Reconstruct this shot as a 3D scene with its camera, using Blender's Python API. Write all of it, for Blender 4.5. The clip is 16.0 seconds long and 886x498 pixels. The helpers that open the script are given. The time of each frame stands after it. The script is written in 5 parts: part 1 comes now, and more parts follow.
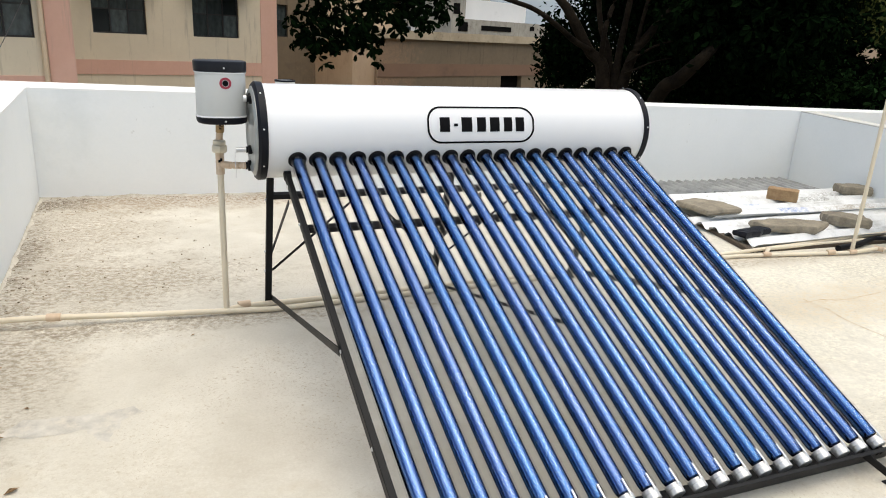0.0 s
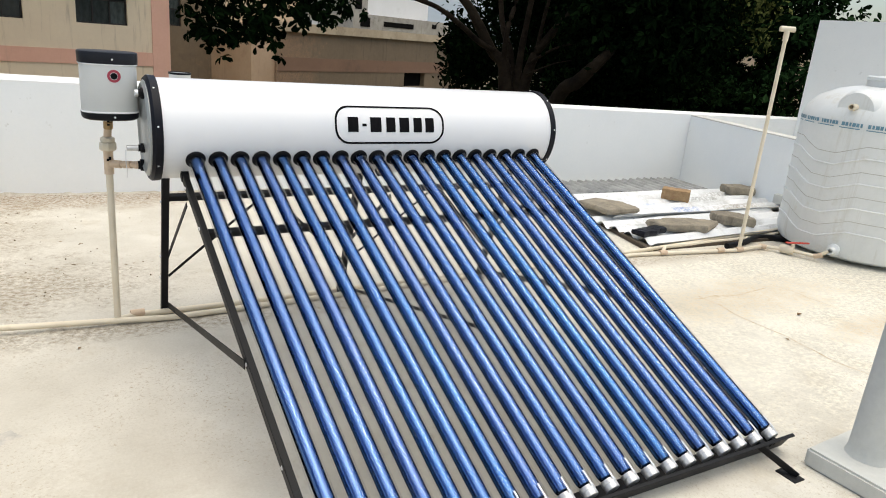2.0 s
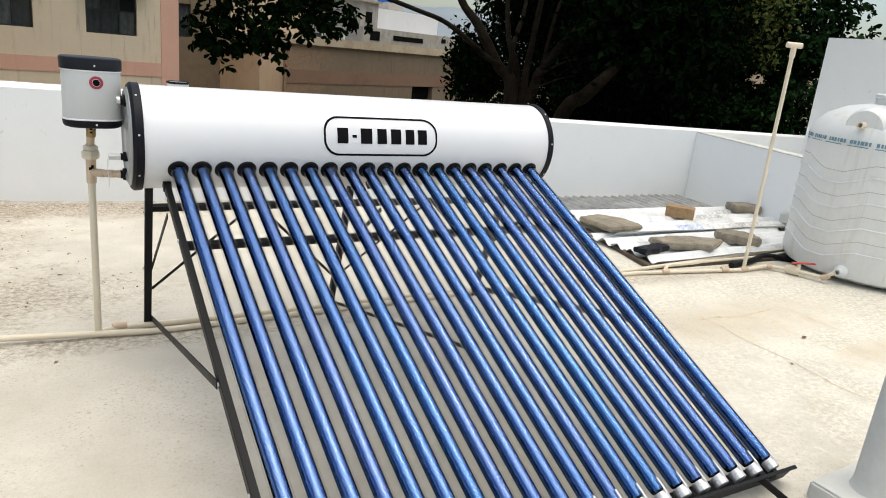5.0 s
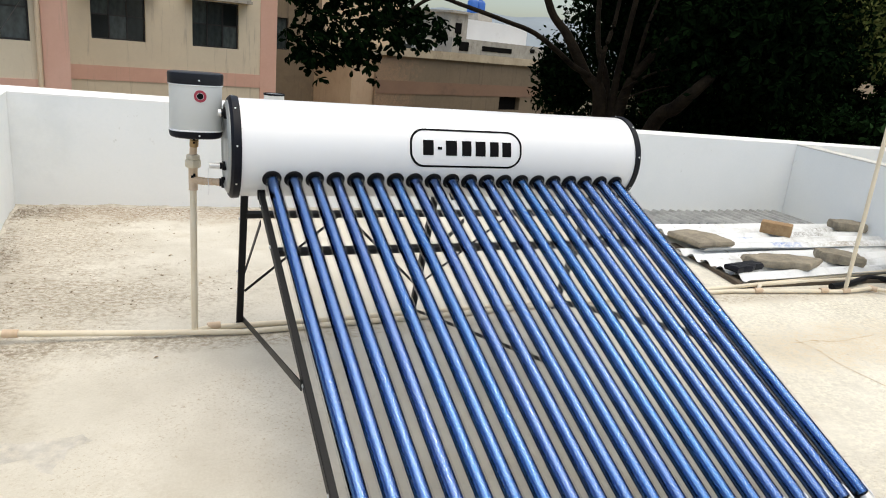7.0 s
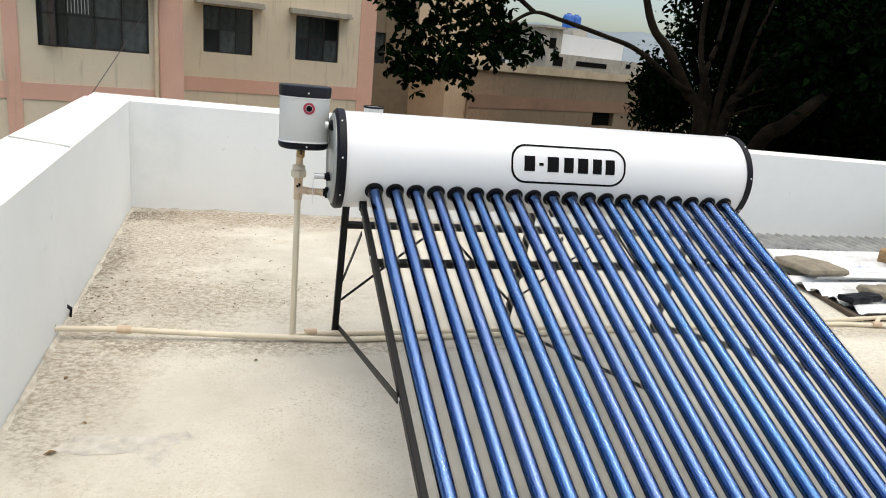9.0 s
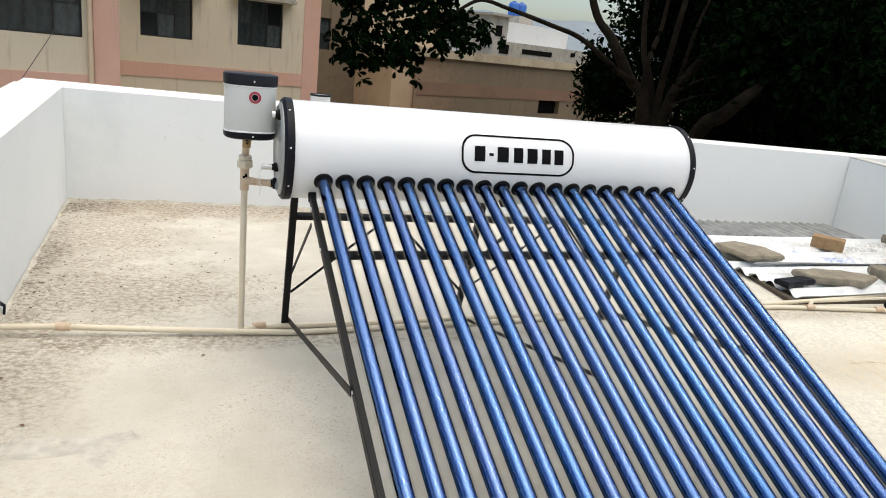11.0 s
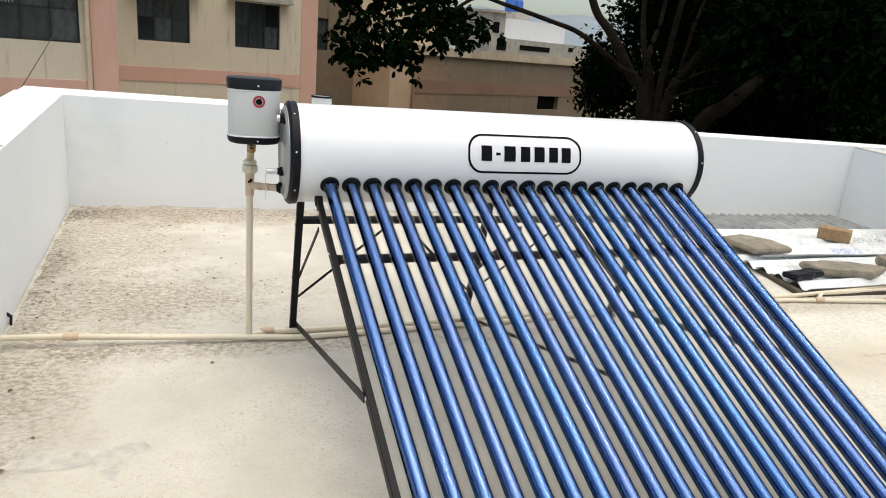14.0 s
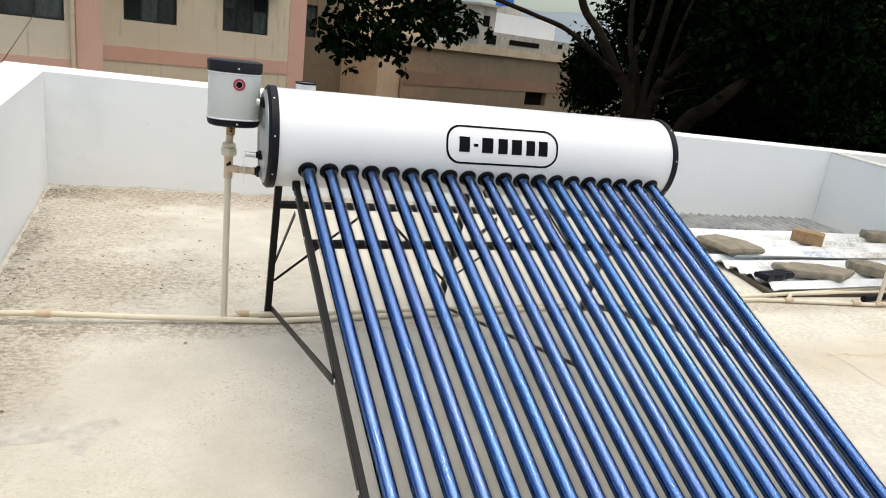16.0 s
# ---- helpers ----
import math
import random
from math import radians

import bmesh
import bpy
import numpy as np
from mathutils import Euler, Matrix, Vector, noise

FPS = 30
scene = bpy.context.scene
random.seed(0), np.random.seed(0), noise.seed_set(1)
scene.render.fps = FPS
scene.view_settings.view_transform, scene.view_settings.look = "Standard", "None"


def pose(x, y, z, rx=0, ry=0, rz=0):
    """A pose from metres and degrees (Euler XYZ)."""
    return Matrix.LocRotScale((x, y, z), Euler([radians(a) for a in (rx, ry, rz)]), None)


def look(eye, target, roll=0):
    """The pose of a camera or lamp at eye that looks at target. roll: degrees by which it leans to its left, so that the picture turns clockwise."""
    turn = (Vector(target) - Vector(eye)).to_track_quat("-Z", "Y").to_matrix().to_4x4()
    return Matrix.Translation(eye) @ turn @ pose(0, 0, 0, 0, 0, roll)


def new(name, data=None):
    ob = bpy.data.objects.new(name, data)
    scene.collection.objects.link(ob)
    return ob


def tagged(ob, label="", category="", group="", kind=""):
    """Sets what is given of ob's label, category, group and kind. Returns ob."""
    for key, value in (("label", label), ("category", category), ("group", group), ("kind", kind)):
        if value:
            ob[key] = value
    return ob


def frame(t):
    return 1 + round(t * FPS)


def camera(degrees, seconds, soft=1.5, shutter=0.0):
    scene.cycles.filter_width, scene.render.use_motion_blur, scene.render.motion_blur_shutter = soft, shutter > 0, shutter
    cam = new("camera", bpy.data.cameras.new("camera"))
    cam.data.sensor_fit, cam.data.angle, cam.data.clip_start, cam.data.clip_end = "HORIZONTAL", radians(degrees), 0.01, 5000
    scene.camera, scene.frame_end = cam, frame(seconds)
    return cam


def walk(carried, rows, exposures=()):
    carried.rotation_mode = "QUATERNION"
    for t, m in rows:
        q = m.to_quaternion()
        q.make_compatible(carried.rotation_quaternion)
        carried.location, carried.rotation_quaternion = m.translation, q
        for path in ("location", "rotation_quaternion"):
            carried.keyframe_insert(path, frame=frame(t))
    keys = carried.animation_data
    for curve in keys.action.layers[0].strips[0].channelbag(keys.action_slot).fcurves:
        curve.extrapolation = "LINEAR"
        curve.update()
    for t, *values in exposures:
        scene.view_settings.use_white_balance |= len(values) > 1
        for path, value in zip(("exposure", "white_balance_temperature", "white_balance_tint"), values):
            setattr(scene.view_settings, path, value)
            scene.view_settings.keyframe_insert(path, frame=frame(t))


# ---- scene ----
cam = camera(65.4, 16.0, soft=1.0)
PATH = [
    (0, (-0.343, -2.866, 1.358), (0.38, -1.1, 0.76), 3.1),
    (0.5, (-0.352, -2.861, 1.359), (0.458, -1.129, 0.773), 3.6),
    (1, (-0.361, -2.855, 1.364), (0.535, -1.155, 0.81), 4.4),
    (1.5, (-0.373, -2.841, 1.358), (0.562, -1.169, 0.785), 3.9),
    (2, (-0.342, -2.794, 1.365), (0.631, -1.149, 0.777), 5.1),
    (2.5, (-0.283, -2.783, 1.369), (0.645, -1.088, 0.854), 5.2),
    (3, (-0.256, -2.79, 1.356), (0.521, -1.016, 0.857), 5.5),
    (3.5, (-0.233, -2.75, 1.348), (0.735, -1.099, 0.766), 5.4),
    (3.7, (-0.235, -2.74, 1.347), (0.758, -1.11, 0.752), 5.5),
    (5.8, (-0.231, -2.757, 1.364), (0.652, -1.038, 0.849), 6.0),
    (6, (-0.227, -2.763, 1.367), (0.627, -1.028, 0.856), 5.9),
    (6.5, (-0.229, -2.765, 1.369), (0.569, -1.006, 0.849), 5.3),
    (7, (-0.236, -2.763, 1.368), (0.505, -0.988, 0.819), 5.3),
    (7.5, (-0.245, -2.766, 1.368), (0.501, -0.989, 0.834), 5.4),
    (8, (-0.28, -2.749, 1.369), (0.231, -0.887, 0.849), 5.3),
    (8.5, (-0.282, -2.718, 1.369), (0.217, -0.862, 0.815), 5.4),
    (9, (-0.278, -2.721, 1.365), (0.23, -0.862, 0.831), 5.6),
    (9.5, (-0.297, -2.723, 1.369), (0.219, -0.879, 0.791), 6.2),
    (10, (-0.306, -2.702, 1.374), (0.322, -0.877, 0.851), 5.4),
    (10.2, (-0.305, -2.701, 1.374), (0.326, -0.881, 0.839), 5.8),
    (12.3, (-0.261, -2.74, 1.371), (0.412, -0.942, 0.81), 6.4),
    (12.5, (-0.261, -2.745, 1.365), (0.337, -0.92, 0.806), 6.3),
    (13, (-0.286, -2.713, 1.374), (0.224, -0.858, 0.825), 5.0),
    (13.5, (-0.301, -2.684, 1.375), (0.278, -0.853, 0.814), 4.9),
    (14, (-0.308, -2.672, 1.379), (0.34, -0.865, 0.819), 5.0),
    (14.5, (-0.308, -2.652, 1.385), (0.424, -0.873, 0.837), 4.2),
    (15, (-0.31, -2.649, 1.382), (0.454, -0.881, 0.842), 4.9),
    (15.5, (-0.302, -2.677, 1.381), (0.4, -0.884, 0.841), 6.0),
    (16, (-0.285, -2.72, 1.376), (0.407, -0.934, 0.801), 7.2),
]
walk(cam, [(t, look(eye, target, roll)) for t, eye, target, roll in PATH], exposures=[(0, 0.49, 7000, 6.0), (16, 0.49, 7000, 6.0)])

# ---- light ----
world = bpy.data.worlds.new("world")
scene.world = world
world.use_nodes = True
wn = world.node_tree
sky = wn.nodes.new("ShaderNodeTexSky")
sky.sky_type, sky.sun_disc = "NISHITA", False
SUN_EL, SUN_AZ = 80, 140
sky.sun_elevation, sky.sun_rotation = radians(SUN_EL), radians(SUN_AZ % 360)
sky.air_density, sky.dust_density, sky.ozone_density = 1.0, 3.0, 1.2
wn.nodes["Background"].inputs["Strength"].default_value = 0.135
wn.links.new(sky.outputs["Color"], wn.nodes["Background"].inputs["Color"])
sun = new("sun", bpy.data.lights.new("sun", "SUN"))
sun.data.energy, sun.data.angle, sun.data.color = 1.5, radians(95), (1.0, 0.965, 0.87)
sun.matrix_world = look((0, 0, 0), (-math.sin(radians(SUN_AZ)) * math.cos(radians(SUN_EL)), -math.cos(radians(SUN_AZ)) * math.cos(radians(SUN_EL)), -math.sin(radians(SUN_EL))))


# ---- materials ----
def surface(name, a, b, scale=4.0, rough=0.7, metal=0.0, bump=0.1, fine=60.0, coat=0.0, dirt=None, dirt_scale=1.2, dirt_low=0.5, spec=0.5, dist=0.01, speck=None, edge=None, patches=(), streak=None, grain=(5.0, 5.0, 0.35)):
    """Two tones mixed by broad and fine noise, an optional dirt tone in patches, and fine relief."""
    m = bpy.data.materials.new(name)
    m.use_nodes = True
    nt, N, L = m.node_tree, m.node_tree.nodes, m.node_tree.links
    bs = N["Principled BSDF"]
    co = N.new("ShaderNodeTexCoord")

    def tex(s, detail=6.0, roughness=0.6):
        t = N.new("ShaderNodeTexNoise")
        t.inputs["Scale"].default_value, t.inputs["Detail"].default_value, t.inputs["Roughness"].default_value = s, detail, roughness
        L.new(co.outputs["Object"], t.inputs["Vector"])
        return t

    def ramp(src, lo, hi):
        r = N.new("ShaderNodeMapRange")
        r.inputs["From Min"].default_value, r.inputs["From Max"].default_value = lo, hi
        L.new(src, r.inputs["Value"])
        return r.outputs["Result"]

    def mix(fac, c1, c2):
        x = N.new("ShaderNodeMix")
        x.data_type = "RGBA"
        L.new(fac, x.inputs[0])
        for k, c in ((6, c1), (7, c2)):
            if isinstance(c, tuple):
                x.inputs[k].default_value = (*c, 1)
            else:
                L.new(c, x.inputs[k])
        return x.outputs[2]
    broad, small = tex(scale), tex(fine, 4.0, 0.7)
    add = N.new("ShaderNodeMath")
    add.operation = "MULTIPLY_ADD"
    add.inputs[1].default_value = 0.35
    L.new(small.outputs["Fac"], add.inputs[0])
    L.new(broad.outputs["Fac"], add.inputs[2])
    col = mix(ramp(add.outputs[0], 0.42, 0.92), a, b)
    if dirt:
        col = mix(ramp(tex(dirt_scale, 9.0, 0.7).outputs["Fac"], dirt_low, dirt_low + 0.22), col, dirt)
    for tone, size, low in speck or ():
        grit = N.new("ShaderNodeMath")
        grit.operation = "MULTIPLY"
        L.new(ramp(tex(size, 3.0, 0.8).outputs["Fac"], low, low + 0.10), grit.inputs[0])
        L.new(ramp(tex(1.3, 5.0, 0.6).outputs["Fac"], 0.40, 0.62), grit.inputs[1])
        col = mix(grit.outputs[0], col, tone)
    if streak:
        mp = N.new("ShaderNodeMapping")
        mp.inputs["Scale"].default_value = grain
        st = tex(1.6, 8.0, 0.7)
        L.new(co.outputs["Object"], mp.inputs["Vector"])
        L.new(mp.outputs["Vector"], st.inputs["Vector"])
        col = mix(ramp(st.outputs["Fac"], 0.56, 0.80), col, streak)
    for (cx, cy, rx, ry), tone, hard in patches:
        mp, ln, sm = N.new("ShaderNodeMapping"), N.new("ShaderNodeVectorMath"), N.new("ShaderNodeMath")
        mp.inputs["Location"].default_value = (-cx / rx, -cy / ry, 0)
        mp.inputs["Scale"].default_value = (1 / rx, 1 / ry, 0)
        ln.operation, sm.operation = "LENGTH", "MULTIPLY_ADD"
        L.new(co.outputs["Object"], mp.inputs["Vector"])
        L.new(mp.outputs["Vector"], ln.inputs[0])
        L.new(tex(5.0, 10.0, 0.78).outputs["Fac"], sm.inputs[0])
        sm.inputs[1].default_value = 3.2
        L.new(ln.outputs["Value"], sm.inputs[2])
        fac = ramp(sm.outputs[0], 2.75, 2.0)
        fac.node.inputs["To Max"].default_value = hard
        gr = N.new("ShaderNodeMath")
        gr.operation = "MULTIPLY"
        L.new(fac, gr.inputs[0])
        fl, fm = tex(40.0, 7.0, 0.80), N.new("ShaderNodeMapping")
        fm.inputs["Scale"].default_value, fm.inputs["Rotation"].default_value = (0.8, 1.0, 1.0), (0, 0, 0.3)
        L.new(co.outputs["Object"], fm.inputs["Vector"])
        L.new(fm.outputs["Vector"], fl.inputs["Vector"])
        L.new(ramp(fl.outputs["Fac"], 0.42, 0.60), gr.inputs[1])
        col = mix(gr.outputs[0], col, tone)
    if edge:
        bs.inputs["Specular Tint"].default_value = (*edge, 1)
    L.new(col, bs.inputs["Base Color"])
    L.new(ramp(broad.outputs["Fac"], 0.2, 0.8), bs.inputs["Roughness"])
    rr = bs.inputs["Roughness"].links[0].from_node
    rr.inputs["To Min"].default_value, rr.inputs["To Max"].default_value = max(rough - 0.08, 0.02), min(rough + 0.08, 1)
    bs.inputs["Metallic"].default_value, bs.inputs["Coat Weight"].default_value = metal, coat
    bs.inputs["Coat Roughness"].default_value, bs.inputs["Specular IOR Level"].default_value = 0.05, spec
    if bump:
        bp = N.new("ShaderNodeBump")
        bp.inputs["Strength"].default_value, bp.inputs["Distance"].default_value = bump, dist
        L.new(add.outputs[0], bp.inputs["Height"])
        L.new(bp.outputs["Normal"], bs.inputs["Normal"])
    return m


def leaf_material(name, dark, light):
    """Matt leaves whose green differs from leaf to leaf."""
    m = bpy.data.materials.new(name)
    m.use_nodes = True
    N, L = m.node_tree.nodes, m.node_tree.links
    g = N.new("ShaderNodeNewGeometry")
    x = N.new("ShaderNodeMix")
    x.data_type = "RGBA"
    x.inputs[6].default_value, x.inputs[7].default_value = (*dark, 1), (*light, 1)
    L.new(g.outputs["Random Per Island"], x.inputs[0])
    L.new(x.outputs[2], N["Principled BSDF"].inputs["Base Color"])
    N["Principled BSDF"].inputs["Roughness"].default_value = 0.85
    N["Principled BSDF"].inputs["Specular IOR Level"].default_value = 0.0
    return m


def tube_coating(name, a, b):
    """Dark mirror-like blue film, its tint a little different on every tube, with faint drawn lines along it and rims
    painted dark.
    """
    m = bpy.data.materials.new(name)
    m.use_nodes = True
    N, L = m.node_tree.nodes, m.node_tree.links
    bs = N["Principled BSDF"]
    oi, x = N.new("ShaderNodeObjectInfo"), N.new("ShaderNodeMix")
    x.data_type = "RGBA"
    x.inputs[6].default_value, x.inputs[7].default_value = (*a, 1), (*b, 1)
    L.new(oi.outputs["Random"], x.inputs[0])
    co, mp, nz, rr = N.new("ShaderNodeTexCoord"), N.new("ShaderNodeMapping"), N.new("ShaderNodeTexNoise"), N.new("ShaderNodeMapRange")
    mp.inputs["Scale"].default_value = (260, 1.2, 1.2)
    nz.inputs["Scale"].default_value, nz.inputs["Detail"].default_value = 1.0, 3.0
    L.new(co.outputs["Object"], mp.inputs["Vector"])
    L.new(mp.outputs["Vector"], nz.inputs["Vector"])
    L.new(nz.outputs["Fac"], rr.inputs["Value"])
    rr.inputs["To Min"].default_value, rr.inputs["To Max"].default_value = 0.05, 0.10
    L.new(rr.outputs["Result"], bs.inputs["Roughness"])
    # colour falls to near black at the rims, imitating dark reflections between tubes
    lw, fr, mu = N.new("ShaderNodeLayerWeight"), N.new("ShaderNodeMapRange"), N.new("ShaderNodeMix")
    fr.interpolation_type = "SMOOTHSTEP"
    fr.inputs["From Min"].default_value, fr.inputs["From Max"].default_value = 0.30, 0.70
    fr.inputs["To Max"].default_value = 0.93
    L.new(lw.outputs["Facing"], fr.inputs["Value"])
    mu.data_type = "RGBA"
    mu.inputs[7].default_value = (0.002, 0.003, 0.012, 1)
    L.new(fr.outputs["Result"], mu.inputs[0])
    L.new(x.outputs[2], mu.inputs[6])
    L.new(mu.outputs[2], bs.inputs["Base Color"])
    bs.inputs["Metallic"].default_value = 1.0
    bs.inputs["Specular Tint"].default_value = (0.05, 0.05, 0.08, 1)
    return m


def pane_material(name, dark, pale):
    """Dusty window glass, one pane darker than the next."""
    m = bpy.data.materials.new(name)
    m.use_nodes = True
    N, L = m.node_tree.nodes, m.node_tree.links
    bs = N["Principled BSDF"]
    oi, x, nz, ad = N.new("ShaderNodeObjectInfo"), N.new("ShaderNodeMix"), N.new("ShaderNodeTexNoise"), N.new("ShaderNodeMath")
    x.data_type, ad.operation = "RGBA", "MULTIPLY"
    nz.inputs["Scale"].default_value = 3.0
    x.inputs[6].default_value, x.inputs[7].default_value = (*dark, 1), (*pale, 1)
    L.new(oi.outputs["Random"], ad.inputs[0])
    L.new(nz.outputs["Fac"], ad.inputs[1])
    ad.use_clamp = True
    L.new(ad.outputs[0], x.inputs[0])
    L.new(x.outputs[2], bs.inputs["Base Color"])
    bs.inputs["Roughness"].default_value = 0.14
    return m


def glass_skin(name):
    """Clear thin glass: see-through, with gloss that grows at the edge."""
    m = bpy.data.materials.new(name)
    m.use_nodes = True
    N, L = m.node_tree.nodes, m.node_tree.links
    N.remove(N["Principled BSDF"])
    t, g, x = N.new("ShaderNodeBsdfTransparent"), N.new("ShaderNodeBsdfGlossy"), N.new("ShaderNodeMixShader")
    lw, pw, f = N.new("ShaderNodeLayerWeight"), N.new("ShaderNodeMath"), N.new("ShaderNodeMath")
    pw.operation, f.operation = "POWER", "MULTIPLY_ADD"
    pw.inputs[1].default_value, f.inputs[1].default_value, f.inputs[2].default_value = 5.0, 0.90, 0.025
    L.new(lw.outputs["Facing"], pw.inputs[0])
    L.new(pw.outputs[0], f.inputs[0])
    t.inputs["Color"].default_value = (0.99, 0.99, 0.99, 1)
    g.inputs["Roughness"].default_value = 0.03
    L.new(f.outputs[0], x.inputs[0])
    L.new(t.outputs[0], x.inputs[1])
    L.new(g.outputs[0], x.inputs[2])
    L.new(x.outputs[0], N["Material Output"].inputs["Surface"])
    return m


M_FLOOR = surface("roof_cement", (0.46, 0.425, 0.355), (0.70, 0.665, 0.585), 1.7, 0.9, bump=0.14, fine=110, dist=0.005, dirt=(0.50, 0.44, 0.34), dirt_scale=3.2, dirt_low=0.55,
                  speck=[((0.40, 0.33, 0.23), 70.0, 0.56), ((0.26, 0.21, 0.15), 150.0, 0.62), ((0.36, 0.29, 0.20), 24.0, 0.62)],
                  patches=(((4.4, -0.6, 2.6, 2.4), (0.84, 0.79, 0.65), 0.85), ((-0.75, 0.95, 0.95, 0.50), (0.24, 0.19, 0.13), 0.9), ((-0.2, 2.75, 1.8, 0.30), (0.27, 0.18, 0.11), 0.95), ((-1.05, 0.05, 0.36, 0.75), (0.25, 0.20, 0.14), 0.9), ((-0.9, 2.0, 0.6, 0.9), (0.30, 0.24, 0.17), 0.85), ((-1.15, 2.75, 0.22, 0.22), (0.13, 0.10, 0.07), 0.95), ((-1.16, 1.55, 0.12, 0.6), (0.17, 0.13, 0.09), 0.9), ((3.3, -0.3, 0.9, 0.30), (0.50, 0.38, 0.23), 0.7), ((3.9, -0.9, 0.7, 0.16), (0.50, 0.36, 0.20), 0.7), ((3.6, 0.45, 2.2, 0.12), (0.26, 0.19, 0.12), 0.8), ((0.3, 0.3, 1.6, 0.10), (0.26, 0.21, 0.15), 0.85), ((-0.6, 0.36, 0.6, 0.07), (0.24, 0.20, 0.15), 0.9), ((-0.45, -0.95, 0.5, 0.35), (0.46, 0.41, 0.33), 0.5)))
M_WALL = surface("white_wall_paint", (0.78, 0.80, 0.797), (0.85, 0.858, 0.85), 1.3, 0.8, bump=0.10, fine=45, dirt=(0.71, 0.73, 0.725), dirt_scale=0.9, dirt_low=0.58, speck=[((0.60, 0.60, 0.57), 9.0, 0.66)])
M_COPING = surface("white_coping_paint", (0.80, 0.80, 0.78), (0.86, 0.86, 0.85), 2.5, 0.8, bump=0.15, fine=50, dirt=(0.62, 0.60, 0.54), dirt_scale=3.0, dirt_low=0.64)
M_COPING_OLD = surface("stained_coping_paint", (0.50, 0.49, 0.45), (0.68, 0.67, 0.63), 4.0, 0.85, bump=0.2, fine=50, dirt=(0.30, 0.28, 0.24), dirt_scale=5.0, dirt_low=0.54)
M_TANK = surface("white_enamel", (0.80, 0.80, 0.81), (0.83, 0.83, 0.84), 2.0, 0.32, bump=0.01, fine=20, coat=0.25)
M_AUX = surface("pale_grey_enamel", (0.62, 0.63, 0.62), (0.66, 0.67, 0.66), 3.0, 0.4, bump=0.01, coat=0.2)
M_BLACK = surface("black_plastic", (0.007, 0.007, 0.011), (0.013, 0.014, 0.019), 8.0, 0.42, bump=0.03, spec=0.14)
M_LID = surface("glossy_black_plastic", (0.010, 0.010, 0.014), (0.018, 0.019, 0.024), 8.0, 0.35, bump=0.03, spec=0.22)
M_FRAME = surface("black_powder_coat", (0.006, 0.006, 0.007), (0.012, 0.012, 0.013), 12.0, 0.5, bump=0.05, fine=150, spec=0.2)
M_RUBBER = surface("black_rubber", (0.005, 0.005, 0.006), (0.010, 0.010, 0.012), 10.0, 0.55, bump=0.05, spec=0.14)
M_STEEL = surface("galvanised_cap", (0.62, 0.63, 0.64), (0.80, 0.80, 0.81), 40.0, 0.35, metal=0.55, bump=0.05)
M_CUP = surface("bright_zinc_cup", (0.50, 0.50, 0.50), (0.76, 0.76, 0.75), 30.0, 0.42, metal=0.7, bump=0.05)
M_CAP = surface("clouded_end_plate", (0.30, 0.31, 0.30), (0.42, 0.43, 0.42), 5.0, 0.35, metal=0.35, bump=0.03)
M_CPVC = surface("cream_cpvc", (0.68, 0.59, 0.44), (0.76, 0.68, 0.54), 9.0, 0.45, bump=0.03, dirt=(0.52, 0.44, 0.32), dirt_scale=8, dirt_low=0.62)
M_CPVC_PINK = surface("tan_cpvc_fitting", (0.54, 0.39, 0.26), (0.68, 0.53, 0.39), 18.0, 0.45, bump=0.04)
M_BRASS = surface("dull_brass", (0.34, 0.22, 0.10), (0.46, 0.31, 0.16), 20.0, 0.45, metal=0.7, bump=0.03)
M_TUBE = tube_coating("blue_coating_dark_rims", (0.052, 0.142, 0.340), (0.078, 0.140, 0.330))
M_GLASS = glass_skin("tube_glass")
M_MARK = surface("black_print", (0.006, 0.006, 0.007), (0.010, 0.010, 0.011), 20, 0.8, bump=0.0, spec=0.05)
M_RED = surface("red_print", (0.34, 0.03, 0.06), (0.42, 0.05, 0.08), 20, 0.5, bump=0.0)
M_PRINT_BLUE = surface("faded_blue_print", (0.10, 0.22, 0.30), (0.16, 0.30, 0.38), 20, 0.5, bump=0.0)
M_POLY = surface("white_polyethylene", (0.66, 0.68, 0.67), (0.78, 0.79, 0.78), 2.2, 0.4, bump=0.04, fine=30, dirt=(0.56, 0.53, 0.45), dirt_scale=4.0, dirt_low=0.58, streak=(0.50, 0.47, 0.40))
M_GRIME = surface("grey_dust", (0.40, 0.39, 0.35), (0.54, 0.53, 0.49), 8.0, 0.9, bump=0.1)
M_ZINC = surface("galvanised_sheet", (0.66, 0.675, 0.68), (0.82, 0.83, 0.83), 2.5, 0.5, metal=0.12, bump=0.05, dirt=(0.44, 0.44, 0.42), dirt_scale=3.0, dirt_low=0.50, speck=[((0.25, 0.22, 0.18), 14.0, 0.62)], streak=(0.30, 0.30, 0.29), grain=(0.5, 9.0, 2.0))
